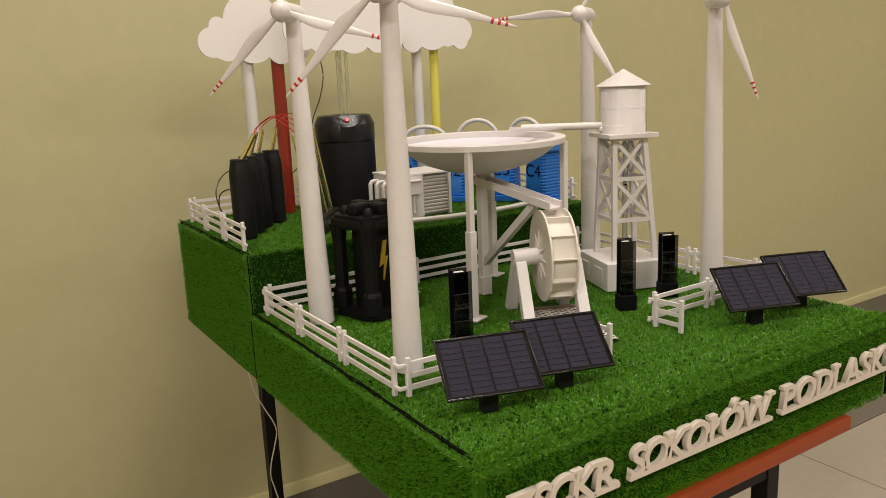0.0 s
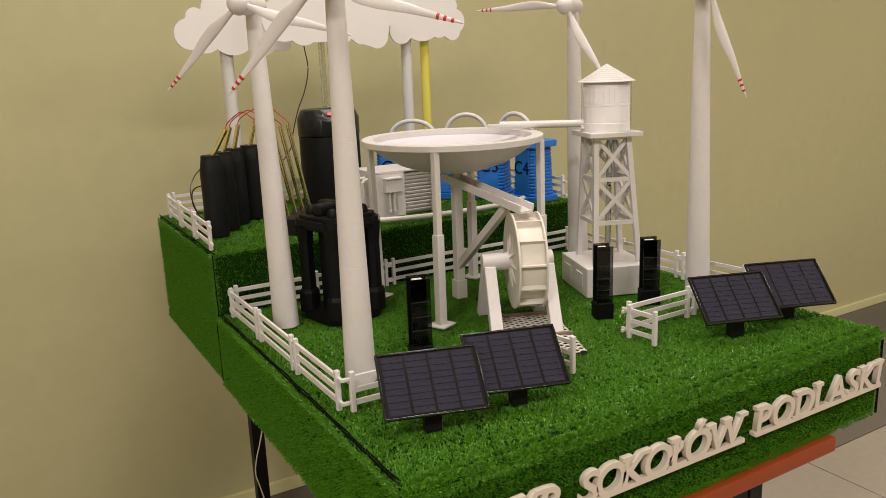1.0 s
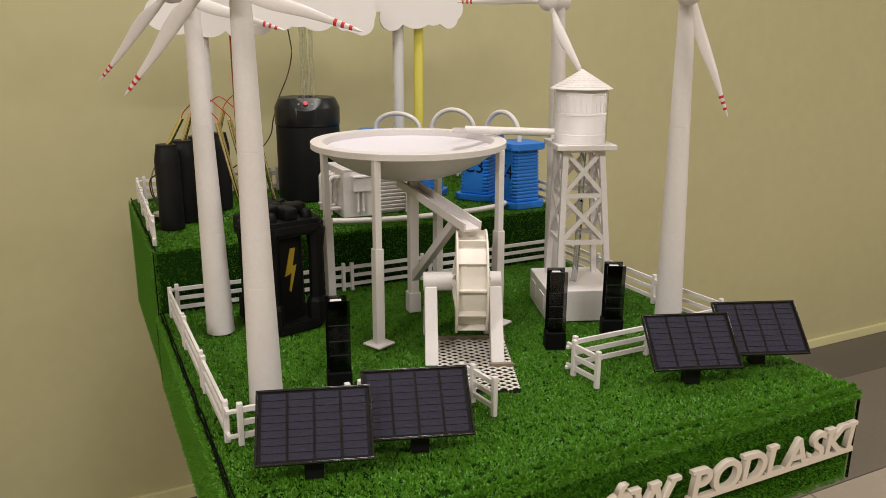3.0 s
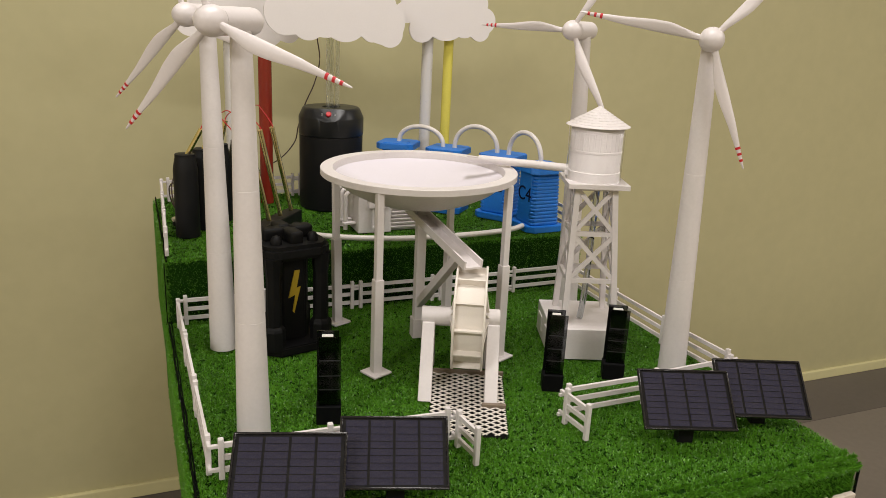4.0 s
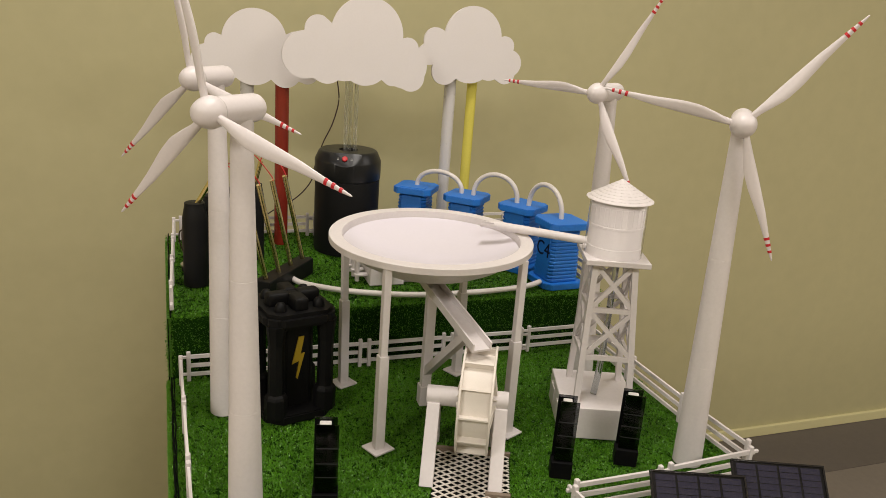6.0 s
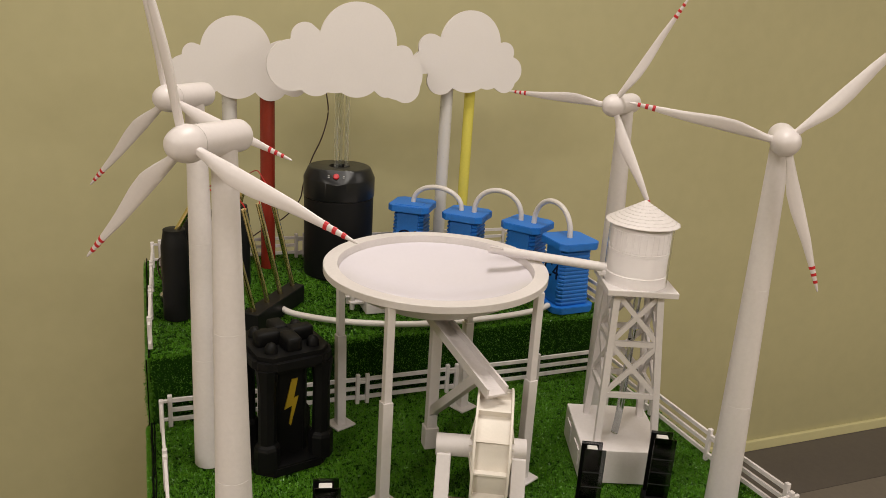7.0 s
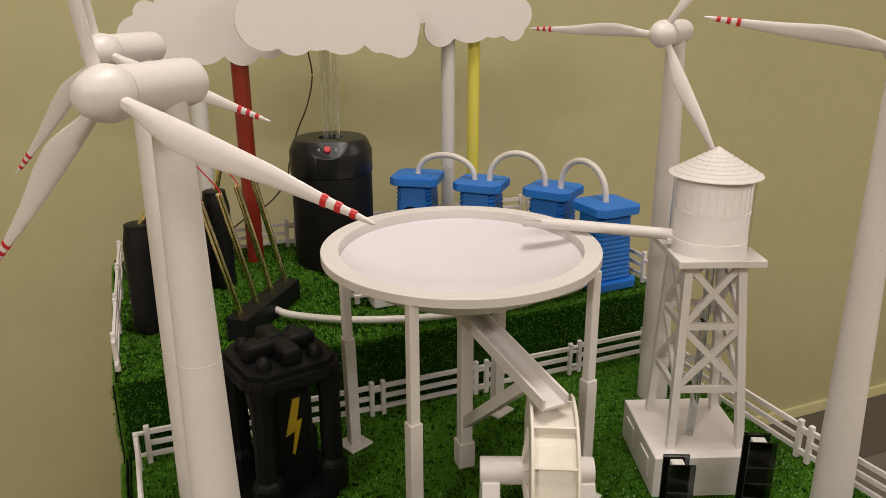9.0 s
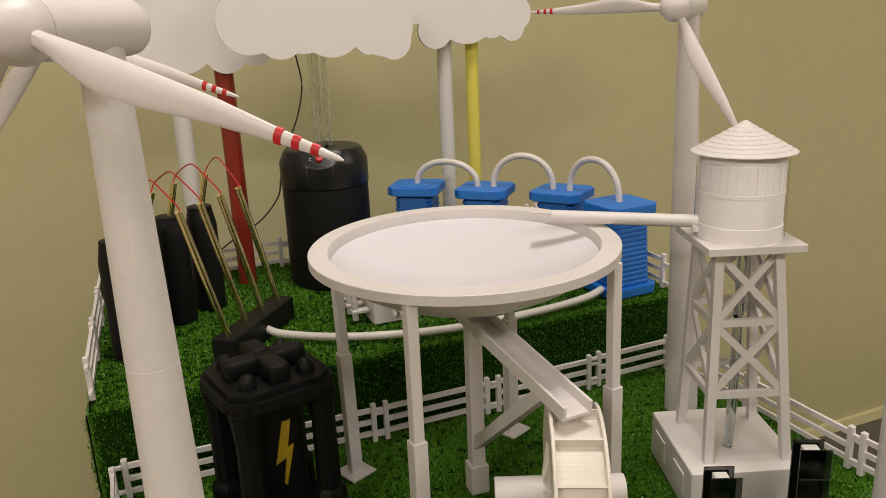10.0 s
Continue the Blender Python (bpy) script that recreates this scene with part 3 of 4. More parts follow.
part("lining", lathe([(r, hollow(r)) for r in rr] + [(r, hollow(r) - 0.0012) for r in rr[::-1]], 96, tilt), M["gloss_white"], bowl, "glossy white lining of the bowl", smooth=True)
for x, y, cuff, lean in ((0.276, 0.3905, 0.1425, 0), (0.2700, 0.5885, 0.1450, -0.018), (0.4705, 0.3925, 0.1475, -0.006), (0.4655, 0.5925, 0.145, 0)):
    top = BOWL.z - 0.0092
    stand_up = Matrix(((1, 0, lean, x), (0, 1, 0, y), (0, 0, 1, DECK), (0, 0, 0, 1)))
    leg = part("leg", box((0.0098, 0.0098, top - DECK - 0.1), stand_up @ pose(0, 0, (top - DECK + 0.1) / 2, 0, 0, 8), 0.0006, segments=1), M["white"], bowl)
    part("sleeve", box((0.0132, 0.0132, cuff), stand_up @ pose(0, 0, cuff / 2, 0, 0, 8), 0.0006, segments=1), M["white"], leg)
    part("foot_plate", box((0.0325, 0.0325, 0.0028), pose(x, y, DECK + 0.0026, 0, 0, 24), 0.0005, segments=1), M["white"], leg)

chute = thing("water_chute", "white printed chute on a square column under the bowl", "chute")
CX, CY = 0.3785, 0.5015
part("column", box((0.0145, 0.0145, 0.221), pose(CX, CY, DECK + 0.1105, 0, 0, -4), 0.0006, segments=1), M["white"], chute)
part("column_foot", box((0.0195, 0.0195, 0.032), pose(CX, CY, DECK + 0.016, 0, 0, -4), 0.0006, segments=1), M["white"], chute)
c0, c1 = Vector((0.3697, 0.514, 0.9240)), Vector((0.3855, 0.319, 0.893))
d = (c1 - c0).normalized()
sd = d.cross(Vector((0, 0, 1))).normalized()
up = sd.cross(d)
part("trough_floor", beam(c0, c1, 0.0272, 0.0028, up), M["white"], chute)
for s in (-1, 1):
    part("trough_side", beam(c0 + sd * s * 0.0125 + up * 0.0054, c1 + sd * s * 0.0125 + up * 0.0054, 0.0026, 0.0110, up), M["white"], chute)
part("brace", beam((CX, CY - 0.004, 0.777), c0.lerp(c1, 0.78) - up * 0.004, 0.0115, 0.0115, (0, 0, 1)), M["white"], chute)

# ---- water wheel ----
WC = Vector((0.3900, 0.3295, 0.8180))
wheel_m = Matrix((AX, PX, Vector((0, 0, 1)))).transposed().to_4x4()
wheel_m.translation = WC
ww = thing("watermill_model", "cream printed water wheel on two A-shaped supports", "watermill", wheel_m)
HW, WR, DR = 0.0190, 0.0722, 0.0622
lay = pose(0, 0, 0, 0, 90, 0)
turned = pose(0, 0, 0, 0, 0, -2.8)                # the wheel sits a little askew on its axle
part("drum", lathe([(DR, -HW), (DR, HW)], 48, turned @ lay), M["cream"], ww, smooth=True)
for s in (-1, 1):
    part("side_disc", lathe([(0.004, s * (HW - 0.0006)), (WR - 0.0006, s * (HW - 0.0006)), (WR, s * (HW + 0.0002)), (WR, s * (HW + 0.0016)), (WR - 0.0008, s * (HW + 0.0024)), (0.046, s * (HW + 0.0024)), (0.044, s * (HW + 0.0016)), (0.004, s * (HW + 0.0016))], 60, turned @ lay), M["cream"], ww, smooth=True)
    for k in range(10):
        bm = bmesh.new()
        for w in (-0.0009, 0.0009):
            for r, h in ((0.012, 0.0), (0.042, 0.0), (0.042, 0.0006), (0.012, 0.0062)):
                bm.verts.new((s * (HW + 0.0014 + h), r, w))
        v = list(bm.verts)
        for f in ((0, 1, 2, 3), (7, 6, 5, 4), (0, 4, 5, 1), (1, 5, 6, 2), (2, 6, 7, 3), (3, 7, 4, 0)):
            bm.faces.new([v[i] for i in f])
        bmesh.ops.recalc_face_normals(bm, faces=bm.faces)
        bmesh.ops.rotate(bm, matrix=Matrix.Rotation(2 * math.pi * k / 10 + 0.1, 3, "X"), verts=bm.verts)
        bmesh.ops.transform(bm, matrix=turned, verts=bm.verts)
        part("rib", bm, M["cream"], ww)
for k in range(12):
    a = 2 * math.pi * k / 12 + 0.415
    q, ax = turned @ Vector((0, math.cos(a), math.sin(a))), turned @ Vector((1, 0, 0))
    part("paddle", beam(q * (DR - 0.001), q * (WR - 0.0012), 2 * HW - 0.0006, 0.0022, q.cross(ax)), M["cream"], ww)
part("axle", lathe([(0.0128, -0.066), (0.0132, -0.065), (0.0132, 0.040), (0.0128, 0.041)], 32, lay), M["white"], ww, smooth=True)
for x in (-0.056, 0.0325):
    sup = part("support", box((0.0175, 0.0165, 0.011), pose(x, 0, -0.0105), 0.0008, segments=1), M["white"], ww)
    for y in (-0.056, 0.054):
        bm = bmesh.new()
        foot = [(x - 0.009, y - 0.009, DECK - WC.z), (x + 0.009, y - 0.009, DECK - WC.z), (x + 0.009, y + 0.009, DECK - WC.z), (x - 0.009, y + 0.009, DECK - WC.z)]
        head = [(x - 0.0085, y * 0.12 - 0.0085, -0.004), (x + 0.0085, y * 0.12 - 0.0085, -0.004), (x + 0.0085, y * 0.12 + 0.0085, -0.004), (x - 0.0085, y * 0.12 + 0.0085, -0.004)]
        vv = [bm.verts.new(c) for c in foot + head]
        for f in ((3, 2, 1, 0), (4, 5, 6, 7), (0, 1, 5, 4), (1, 2, 6, 5), (2, 3, 7, 6), (3, 0, 4, 7)):
            bm.faces.new([vv[i] for i in f])
        bmesh.ops.bevel(bm, geom=bm.edges[:], offset=0.0008, segments=1, affect="EDGES")
        part("strut", bm, M["white"], sup)

# ---- diamond grate under the wheel ----
grate = thing("drain_grate", "cream diamond-mesh grate set into the turf", "grate", Matrix.Translation((GRATE.x, GRATE.y, DECK)))


def gpt(a, b, z):
    return AX * a - PX * b + Vector((0, 0, z))


# flat black sheet just below the strips, painted shade for a recess
bm = bmesh.new()
v = [bm.verts.new(gpt(a, b, z)) for z in (-0.0045, -0.0035) for a, b in ((0, 0), (GRATE_W, 0), (GRATE_W, GRATE_L), (0, GRATE_L))]
for f in ((3, 2, 1, 0), (4, 5, 6, 7), (0, 1, 5, 4), (1, 2, 6, 5), (2, 3, 7, 6), (3, 0, 4, 7)):
    bm.faces.new([v[i] for i in f])
part("pit_shade", bm, M["film"], grate, "black sheet standing for the shade under the mesh")
PITCH_A, PITCH_B = 0.0156, 0.0113
slope = PITCH_B / PITCH_A
for sgn in (1, -1):
    for k in range(-14, 40):
        c = k * PITCH_B
        # the line b = c + sgn * slope * a inside the rectangle
        pts = []
        for a in (0.0, GRATE_W):
            b = c + sgn * slope * a
            if 0 <= b <= GRATE_L:
                pts.append((a, b))
        for b in (0.0, GRATE_L):
            a = (b - c) / (sgn * slope)
            if 0 < a < GRATE_W:
                pts.append((a, b))
        if len(pts) == 2 and abs(pts[0][0] - pts[1][0]) > 0.004:
            part("mesh_strip", beam(gpt(*pts[0], 0.0004 + 0.0002 * sgn), gpt(*pts[1], 0.0004 + 0.0002 * sgn), 0.0021, 0.0010), M["cream"], grate)
part("edge_strip", beam(gpt(-0.002, -0.003, 0.0014), gpt(GRATE_W + 0.002, -0.003, 0.0014), 0.0056, 0.0072), M["wood"], grate, "brown trim strip")
part("edge_strip", beam(gpt(0.068, 0.0935, 0.0014), gpt(GRATE_W + 0.001, 0.0935, 0.0014), 0.0060, 0.0062), M["wood"], grate, "brown trim strip")

# ---- water tower ----
wt = thing("water_tower", "white printed water tower on a braced stand", "water tower")
part("plinth", box((0.112, 0.125, 0.050), pose(0.6165, 0.4037, DECK + 0.025, 0, 0, -20), 0.001, segments=1), M["white"], wt)
for k, (fx, fy, w, h) in enumerate(((-0.0567, -0.03, 0.03, 0.024), (-0.0567, 0.028, 0.03, 0.024))):
    mm = pose(0.6175, 0.4065, DECK + 0.025, 0, 0, -20)
    part("plinth_panel", box((0.0014, w, h), mm @ pose(fx, fy, 0)), M["white"], wt)
mt = pose(0.6200, 0.3990, 0.7695, 0, 0, -21)
H = 0.215
foot = [Vector((-0.0385, -0.0405, 0)), Vector((0.0385, -0.0405, 0)), Vector((0.0385, 0.0405, 0)), Vector((-0.0385, 0.0405, 0))]
head = [Vector((-0.0345, -0.0275, H)), Vector((0.0205, -0.0275, H)), Vector((0.0205, 0.0275, H)), Vector((-0.0345, 0.0275, H))]
stand = thing("stand", "", "", mt)
stand.parent = wt
for a, b in zip(foot, head):
    part("leg", beam(a, b, 0.0085, 0.0085, (0, 1, 0)), M["white"], stand)
for i in range(4):
    j = (i + 1) % 4
    out = (foot[i] + foot[j]).normalized()
    P = lambda k, f: foot[k].lerp(head[k], f)
    for f in (0.33, 0.665, 0.985):
        part("crossbar", beam(P(i, f), P(j, f), 0.0052, 0.0070, (0, 0, 1)), M["white"], stand)
    for f0, f1 in ((0.335, 0.66), (0.67, 0.98)):
        part("brace", beam(P(i, f0), P(j, f1), 0.0040, 0.0066, (0, 0, 1)), M["white"], stand)
        part("brace", beam(P(j, f0), P(i, f1), 0.0040, 0.0066, (0, 0, 1)), M["white"], stand)
part("platform", box((0.090, 0.090, 0.0076), pose(0.6127, 0.3989, 0.9868, 0, 0, -20.5), 0.0006, segments=1), M["white"], wt)
KX, KY, KZ = 0.6090, 0.3960, 0.9905
tm = Matrix.Translation((KX, KY, KZ)) @ Matrix.Diagonal((1.035, 1.035, 1, 1))
part("tank", lathe([(0.0372, 0), (0.0374, 0.001), (0.0374, 0.0145), (0.0366, 0.0150), (0.0366, 0.042), (0.0372, 0.0425), (0.0372, 0.0455), (0.0364, 0.046), (0.0364, 0.072), (0.0370, 0.0725), (0.0370, 0.081)], 48, tm), M["white"], wt, smooth=True)
STAVE = mesh_of("stave", box((0.0008, 0.0066, 0.026), None, 0.0002, segments=1), M["white"])
for k in range(30):
    a = 2 * math.pi * k / 30
    s = new("stave", STAVE)
    s.parent = wt
    s.matrix_basis = tm @ Matrix.Rotation(a, 4, "Z") @ Matrix.Translation((0.0362, 0, 0.059))
sleeve = part("clear_sleeve", lathe([(0.0392, 0.0006), (0.0392, 0.0802), (0.0389, 0.0802), (0.0389, 0.0006), (0.0392, 0.0006)], 48, tm, cap=False), M["sleeve"], wt, "clear plastic sleeve round the tank", smooth=True)
sleeve.visible_shadow = False
roof = part("roof", lathe([(0.0425, 0.0805), (0.0008, 0.1085)], 48, tm), M["white"], wt, "stepped conical roof")
roof_rng = random.Random(8)
for k in range(9):
    r0, r1, z = 0.0448 * (1 - k / 9.0), 0.0448 * (1 - (k + 1.05) / 9.0), 0.0803 + k * 0.0031
    bm = bmesh.new()
    low, mid, top = [], [], []
    for i in range(60):
        a = 2 * math.pi * i / 60
        r = r0 + (0.0004 if i % 3 else -0.0003) * min(1, r0 / 0.015) + roof_rng.uniform(-0.0001, 0.0001)
        low.append(bm.verts.new(tm @ Vector((r * math.cos(a), r * math.sin(a), z))))
        mid.append(bm.verts.new(tm @ Vector(((r - 0.0003) * math.cos(a), (r - 0.0003) * math.sin(a), z + 0.0009))))
        top.append(bm.verts.new(tm @ Vector((max(r1, 0.0006) * math.cos(a), max(r1, 0.0006) * math.sin(a), z + 0.0034))))
    for p, q in ((low, mid), (mid, top)):
        for i in range(60):
            bm.faces.new((p[i], p[(i + 1) % 60], q[(i + 1) % 60], q[i]))
    bm.faces.new(low[::-1])
    bm.faces.new(top)
    part("roof_ring", bm, M["white"], roof)
pa, pb = Vector((0.5785, 0.4140, 1.0045)), Vector((0.4553, 0.5187, 1.0045))
part("pipe", tube([pb + (pa - pb) * 0.13, pa], 0.0062, 20, straight=True), M["white"], wt, smooth=True)
bm = bmesh.new()
dd = (pa - pb).normalized()
sdv = dd.cross(Vector((0, 0, 1))).normalized()
q0, q1 = pb, pb + (pa - pb) * 0.13
ring = []
for q in (q0, q1):
    for r in (0.0062, 0.0046):
        ring.append([bm.verts.new(q + r * (math.cos(t) * sdv + math.sin(t) * Vector((0, 0, 1)))) for t in np.linspace(math.pi * 0.9, math.pi * 2.1, 13)])
for k in range(12):
    bm.faces.new((ring[0][k], ring[0][k + 1], ring[2][k + 1], ring[2][k]))
    bm.faces.new((ring[1][k], ring[3][k], ring[3][k + 1], ring[1][k + 1]))
    bm.faces.new((ring[0][k], ring[1][k], ring[1][k + 1], ring[0][k + 1]))
for k in (0, 12):
    bm.faces.new((ring[0][k], ring[2][k], ring[3][k], ring[1][k]))
part("spout", bm, M["white"], wt, "open half-pipe spout", smooth=True)
part("pipe_bracket", box((0.016, 0.014, 0.006), pose(0.5790, 0.4115, 0.9985, 0, 0, -45), 0.0006, segments=1), M["white"], wt)
part("hose", tube([(0.6240, 0.404, 0.984), (0.623, 0.403, 0.93), (0.620, 0.400, 0.86), (0.612, 0.392, 0.80), (0.606, 0.388, 0.7715)], 0.0048, 14), M["hose"], wt, "clear plastic hose", smooth=True)

# ---- small solar panels ----
def solar_panel(cx, cy, cz, yaw, tilt_deg, px, py, label):
    sp = thing("solar_panel", label, "solar panel", pose(cx, cy, cz, 0, 0, yaw), "small solar panels")
    m = pose(0, 0, 0, tilt_deg)
    W, Hh = 0.1145, 0.0775
    part("panel", box((W, Hh, 0.0026), m, 0.0004, segments=1), M["panel_frame"], sp, "dark panel with raised rim")
    for x, y, sx, sy in ((0, Hh / 2 - 0.0012, W, 0.0024), (0, -Hh / 2 + 0.0012, W, 0.0024), (-W / 2 + 0.0012, 0, 0.0024, Hh - 0.0050), (W / 2 - 0.0012, 0, 0.0024, Hh - 0.0050)):
        part("rim", box((sx, sy, 0.0018), m @ pose(x, y, 0.0019), 0.0008, segments=3), M["rim"], sp, smooth=True)
    cw, ch = (W - 0.0095) / 4, (Hh - 0.0085) / 9
    for i in range(4):
        for j in range(9):
            c = new("cell", CELL)
            c.parent = sp
            c.matrix_basis = m @ pose(-W / 2 + 0.00475 + (i + 0.5) * cw, -Hh / 2 + 0.00425 + (j + 0.5) * ch, 0.00145)
    foot_z = DECK - cz
    bm = bmesh.new()
    dx, dy = px - cx, py - cy
    ca, sa = math.cos(radians(-yaw)), math.sin(radians(-yaw))
    lx, ly = dx * ca - dy * sa, dx * sa + dy * ca
    add_box(bm, (0.019, 0.014, -foot_z - 0.012), pose(lx, ly + 0.004, (foot_z - 0.012) / 2))
    add_box(bm, (0.019, 0.022, 0.012), m @ pose(lx, 0.002, -0.0072))
    part("post", bm, M["black"], sp, "square black post")
    return sp


CELL = mesh_of("cell", box(((0.1145 - 0.0095) / 4 - 0.0028, (0.0775 - 0.0085) / 9 - 0.0008, 0.0004)), M["cell"])
LBL = "small dark blue solar panel tilted on a black post"
solar_panel(0.0965, 0.1050, 0.7735, -17.5, 42, 0.093, 0.099, LBL)
solar_panel(0.2071, 0.1045, 0.7740, -17.5, 42, 0.2081, 0.099, LBL)
solar_panel(0.5865, 0.1070, 0.7755, -20, 42, 0.5885, 0.1025, LBL)
solar_panel(0.6985, 0.1010, 0.7770, -21, 43, 0.714, 0.112, LBL)

# ---- upright solar cells on black feet ----
def upright_cell(x, y, yaw, label, height=0.116, w=0.0268):
    t = thing("upright_solar_cell", label, "solar cell", pose(x, y, DECK, 0, 0, yaw), "upright solar cells")
    part("foot", box((w + 0.004, 0.0225, 0.025), pose(0, 0, 0.0115), 0.001, segments=1), M["foot"], t)
    z0 = 0.020
    for name, x, y, top in (("front_plate", 0.0012, -0.0066, height), ("back_plate", -0.0012, 0.0062, height + 0.003)):
        part(name, box((w, 0.0016, top - z0), pose(x, y, (top + z0) / 2), 0.0002, segments=1), M["acrylic"], t, "clear acrylic plate")
    part("film", box((w * 0.80, 0.0006, height - z0 - 0.001), pose(0.0012 - w * 0.09, -0.0053, (height + z0) / 2)), M["film"], t, "black film behind the plate")
    part("film", box((w * 0.80, 0.0006, height - z0 + 0.001), pose(-0.0012 - w * 0.09, 0.0051, (height + z0) / 2)), M["film"], t, "black film behind the plate")
    part("filling", box((w - 0.013, 0.0094, height - z0 - 0.0005), pose(-0.0016, -0.0001, (height + z0 - 0.0005) / 2), 0.0012, segments=2), M["foam"], t, "white foam filling")
    for k, (zz, hh) in enumerate(((0.030, 0.014), (0.047, 0.016), (0.0655, 0.017), (0.086, 0.020))):
        zz, hh = zz * height / 0.116, hh * height / 0.116
        part("cell", box((w * 0.76, 0.0005, hh), pose(0.0012 - w * 0.09, -0.0060 + 0.0002, zz + hh / 2)), M["dark_cell"], t)
    for zz in (0.047, 0.0655, 0.086):
        part("contact_strip", box((w - 0.001, 0.0005, 0.0010), pose(0.0012, -0.0077, zz * height / 0.116 - 0.001)), M["strip"], t, "pale grey contact strip")
    return t


upright_cell(0.1810, 0.283, -14, "black upright solar cell on black foot")
upright_cell(0.4990, 0.279, -24, "black upright solar cell on black foot", 0.112, 0.0248)
upright_cell(0.6040, 0.2855, -27, "black upright solar cell beside water tower", 0.106)

# ---- black battery model ----
bt = thing("battery_model", "matt black printed battery model with yellow lightning bolt", "battery model", pose(0.1785, 0.5365, DECK, 0, 0, 13))


def octagon(w, c):
    h = w / 2
    return [(-h + c, -h), (h - c, -h), (h, -h + c), (h, h - c), (h - c, h), (-h + c, h), (-h, h - c), (-h, -h + c)]


def slab(w, c, z0, z1, bevel=0.002, w1=None):
    bm = bmesh.new()
    a = [bm.verts.new((x, y, z0)) for x, y in octagon(w, c)]
    b = [bm.verts.new((x, y, z1)) for x, y in octagon(w1 or w, c)]
    bm.faces.new(a[::-1])
    bm.faces.new(b)
    for k in range(8):
        bm.faces.new((a[k], a[(k + 1) % 8], b[(k + 1) % 8], b[k]))
    if bevel:
        bmesh.ops.bevel(bm, geom=bm.edges[:], offset=bevel, segments=2, affect="EDGES")
    return bm


part("base_plate", slab(0.106, 0.020, 0.0, 0.014), M["black_print"], bt)
part("core", slab(0.052, 0.008, 0.010, 0.153, 0.0015), M["black_print"], bt)
part("lid", slab(0.108, 0.018, 0.146, 0.168, 0.0060), M["black_print"], bt, smooth=True)
for sx in (-1, 1):
    for sy in (-1, 1):
        m = pose(sx * 0.0375, sy * 0.0375, 0)
        bm = bmesh.new()
        add_lathe(bm, [(0.0165, 0.010), (0.0165, 0.040), (0.0150, 0.044), (0.0118, 0.047), (0.0112, 0.120), (0.0125, 0.132), (0.0150, 0.152)], 8, m @ pose(0, 0, 0, 0, 0, 22.5))
        part("corner_pillar", bm, M["black_print"], bt)
        part("knob", lathe([(0.0082, 0.164), (0.0086, 0.170), (0.0078, 0.1755), (0.0052, 0.1795), (0.0003, 0.1815)], 20, pose(sx * 0.0285, sy * 0.0285, 0)), M["black_print"], bt, smooth=True)
for a in (0, 90, 180, 270):
    part("ridge", box((0.034, 0.0215, 0.021), pose(0, 0, 0.1755, 0, 0, a) @ pose(0.0225, 0, 0), 0.0075, segments=4), M["black_print"], bt, smooth=True)
part("hub", box((0.022, 0.022, 0.017), pose(0, 0, 0.1745, 0, 0, 0), 0.003), M["black_print"], bt, smooth=True)
bolt = [(0.004, 0.031), (0.0125, 0.031), (0.0070, 0.003), (0.0135, 0.005), (0.003, -0.036), (0.0005, -0.033), (0.0050, -0.007), (-0.006, -0.011)]
part("bolt", prism([(x - 0.004, z + 0.0925) for x, z in bolt], -0.0275, -0.0255), M["yellow"], bt, "yellow lightning bolt")

# ---- black canisters with brass rods ----
canister = [(0.0192, 0.0), (0.0206, 0.0015), (0.0206, 0.117), (0.0203, 0.121), (0.0172, 0.1385), (0.0166, 0.1410), (0.0166, 0.1455), (0.0158, 0.1460)]
CAN_TIPS = []
for x, y, rx, ry in ((0.0565, 0.803, 0.028, -0.015), (0.0890, 0.851, 0.018, -0.010), (0.1230, 0.898, 0.013, -0.008), (0.1660, 0.937, 0.013, -0.008)):
    c = thing("black_canister", "matt black canister with slanted brass rod", "canister", pose(x, y, UPPER - 0.001), "canisters on the upper level")
    part("body", lathe(canister, 36), M["black"], c, smooth=True)
    part("rod", tube([(0.002, 0.0, 0.140), (rx, ry, 0.190)], 0.0042, 14, straight=True), M["brass"], c, "brass rod", smooth=True)
    CAN_TIPS.append(Vector((x + rx, y + ry, UPPER + 0.189)))

rack = thing("rod_rack", "black slanted block holding four brass rods", "rod rack", pose(0.2045, 0.7820, UPPER, 0, 0, 52))
part("block", box((0.153, 0.030, 0.030), pose(0, 0, 0.014), 0.0012, segments=1), M["black"], rack)
ROD_TIPS = []
for k in range(4):
    lx = -0.062 + k * 0.042
    wm = rack.matrix_basis
    foot_w = wm @ Vector((lx, 0.0, 0.024))
    tip_w = foot_w + Vector((-0.038, -0.022, 0.164))
    inv = wm.inverted()
    part("rod", tube([inv @ foot_w, inv @ tip_w], 0.0042, 14, straight=True), M["brass"], rack, "brass rod", smooth=True)
    ROD_TIPS.append(tip_w)
for a, b in zip(CAN_TIPS, ROD_TIPS):
    mid = (a + b) / 2 + Vector((0, 0, 0.030))
    w = part("red_wire", tube([a - Vector((0.002, 0, 0.003)), a + Vector((0.004, 0, 0.010)), a.lerp(mid, 0.65) + Vector((0, 0, 0.006)), mid, b.lerp(mid, 0.55) + Vector((0, 0, 0.004)), b + Vector((0.001, 0, 0.004)), b - Vector((0, 0, 0.003))], 0.0009, 6, 5), M["wire_red"], None, smooth=True)
    tagged(w, "thin red wire arching between brass rods", "wire", "red wires")

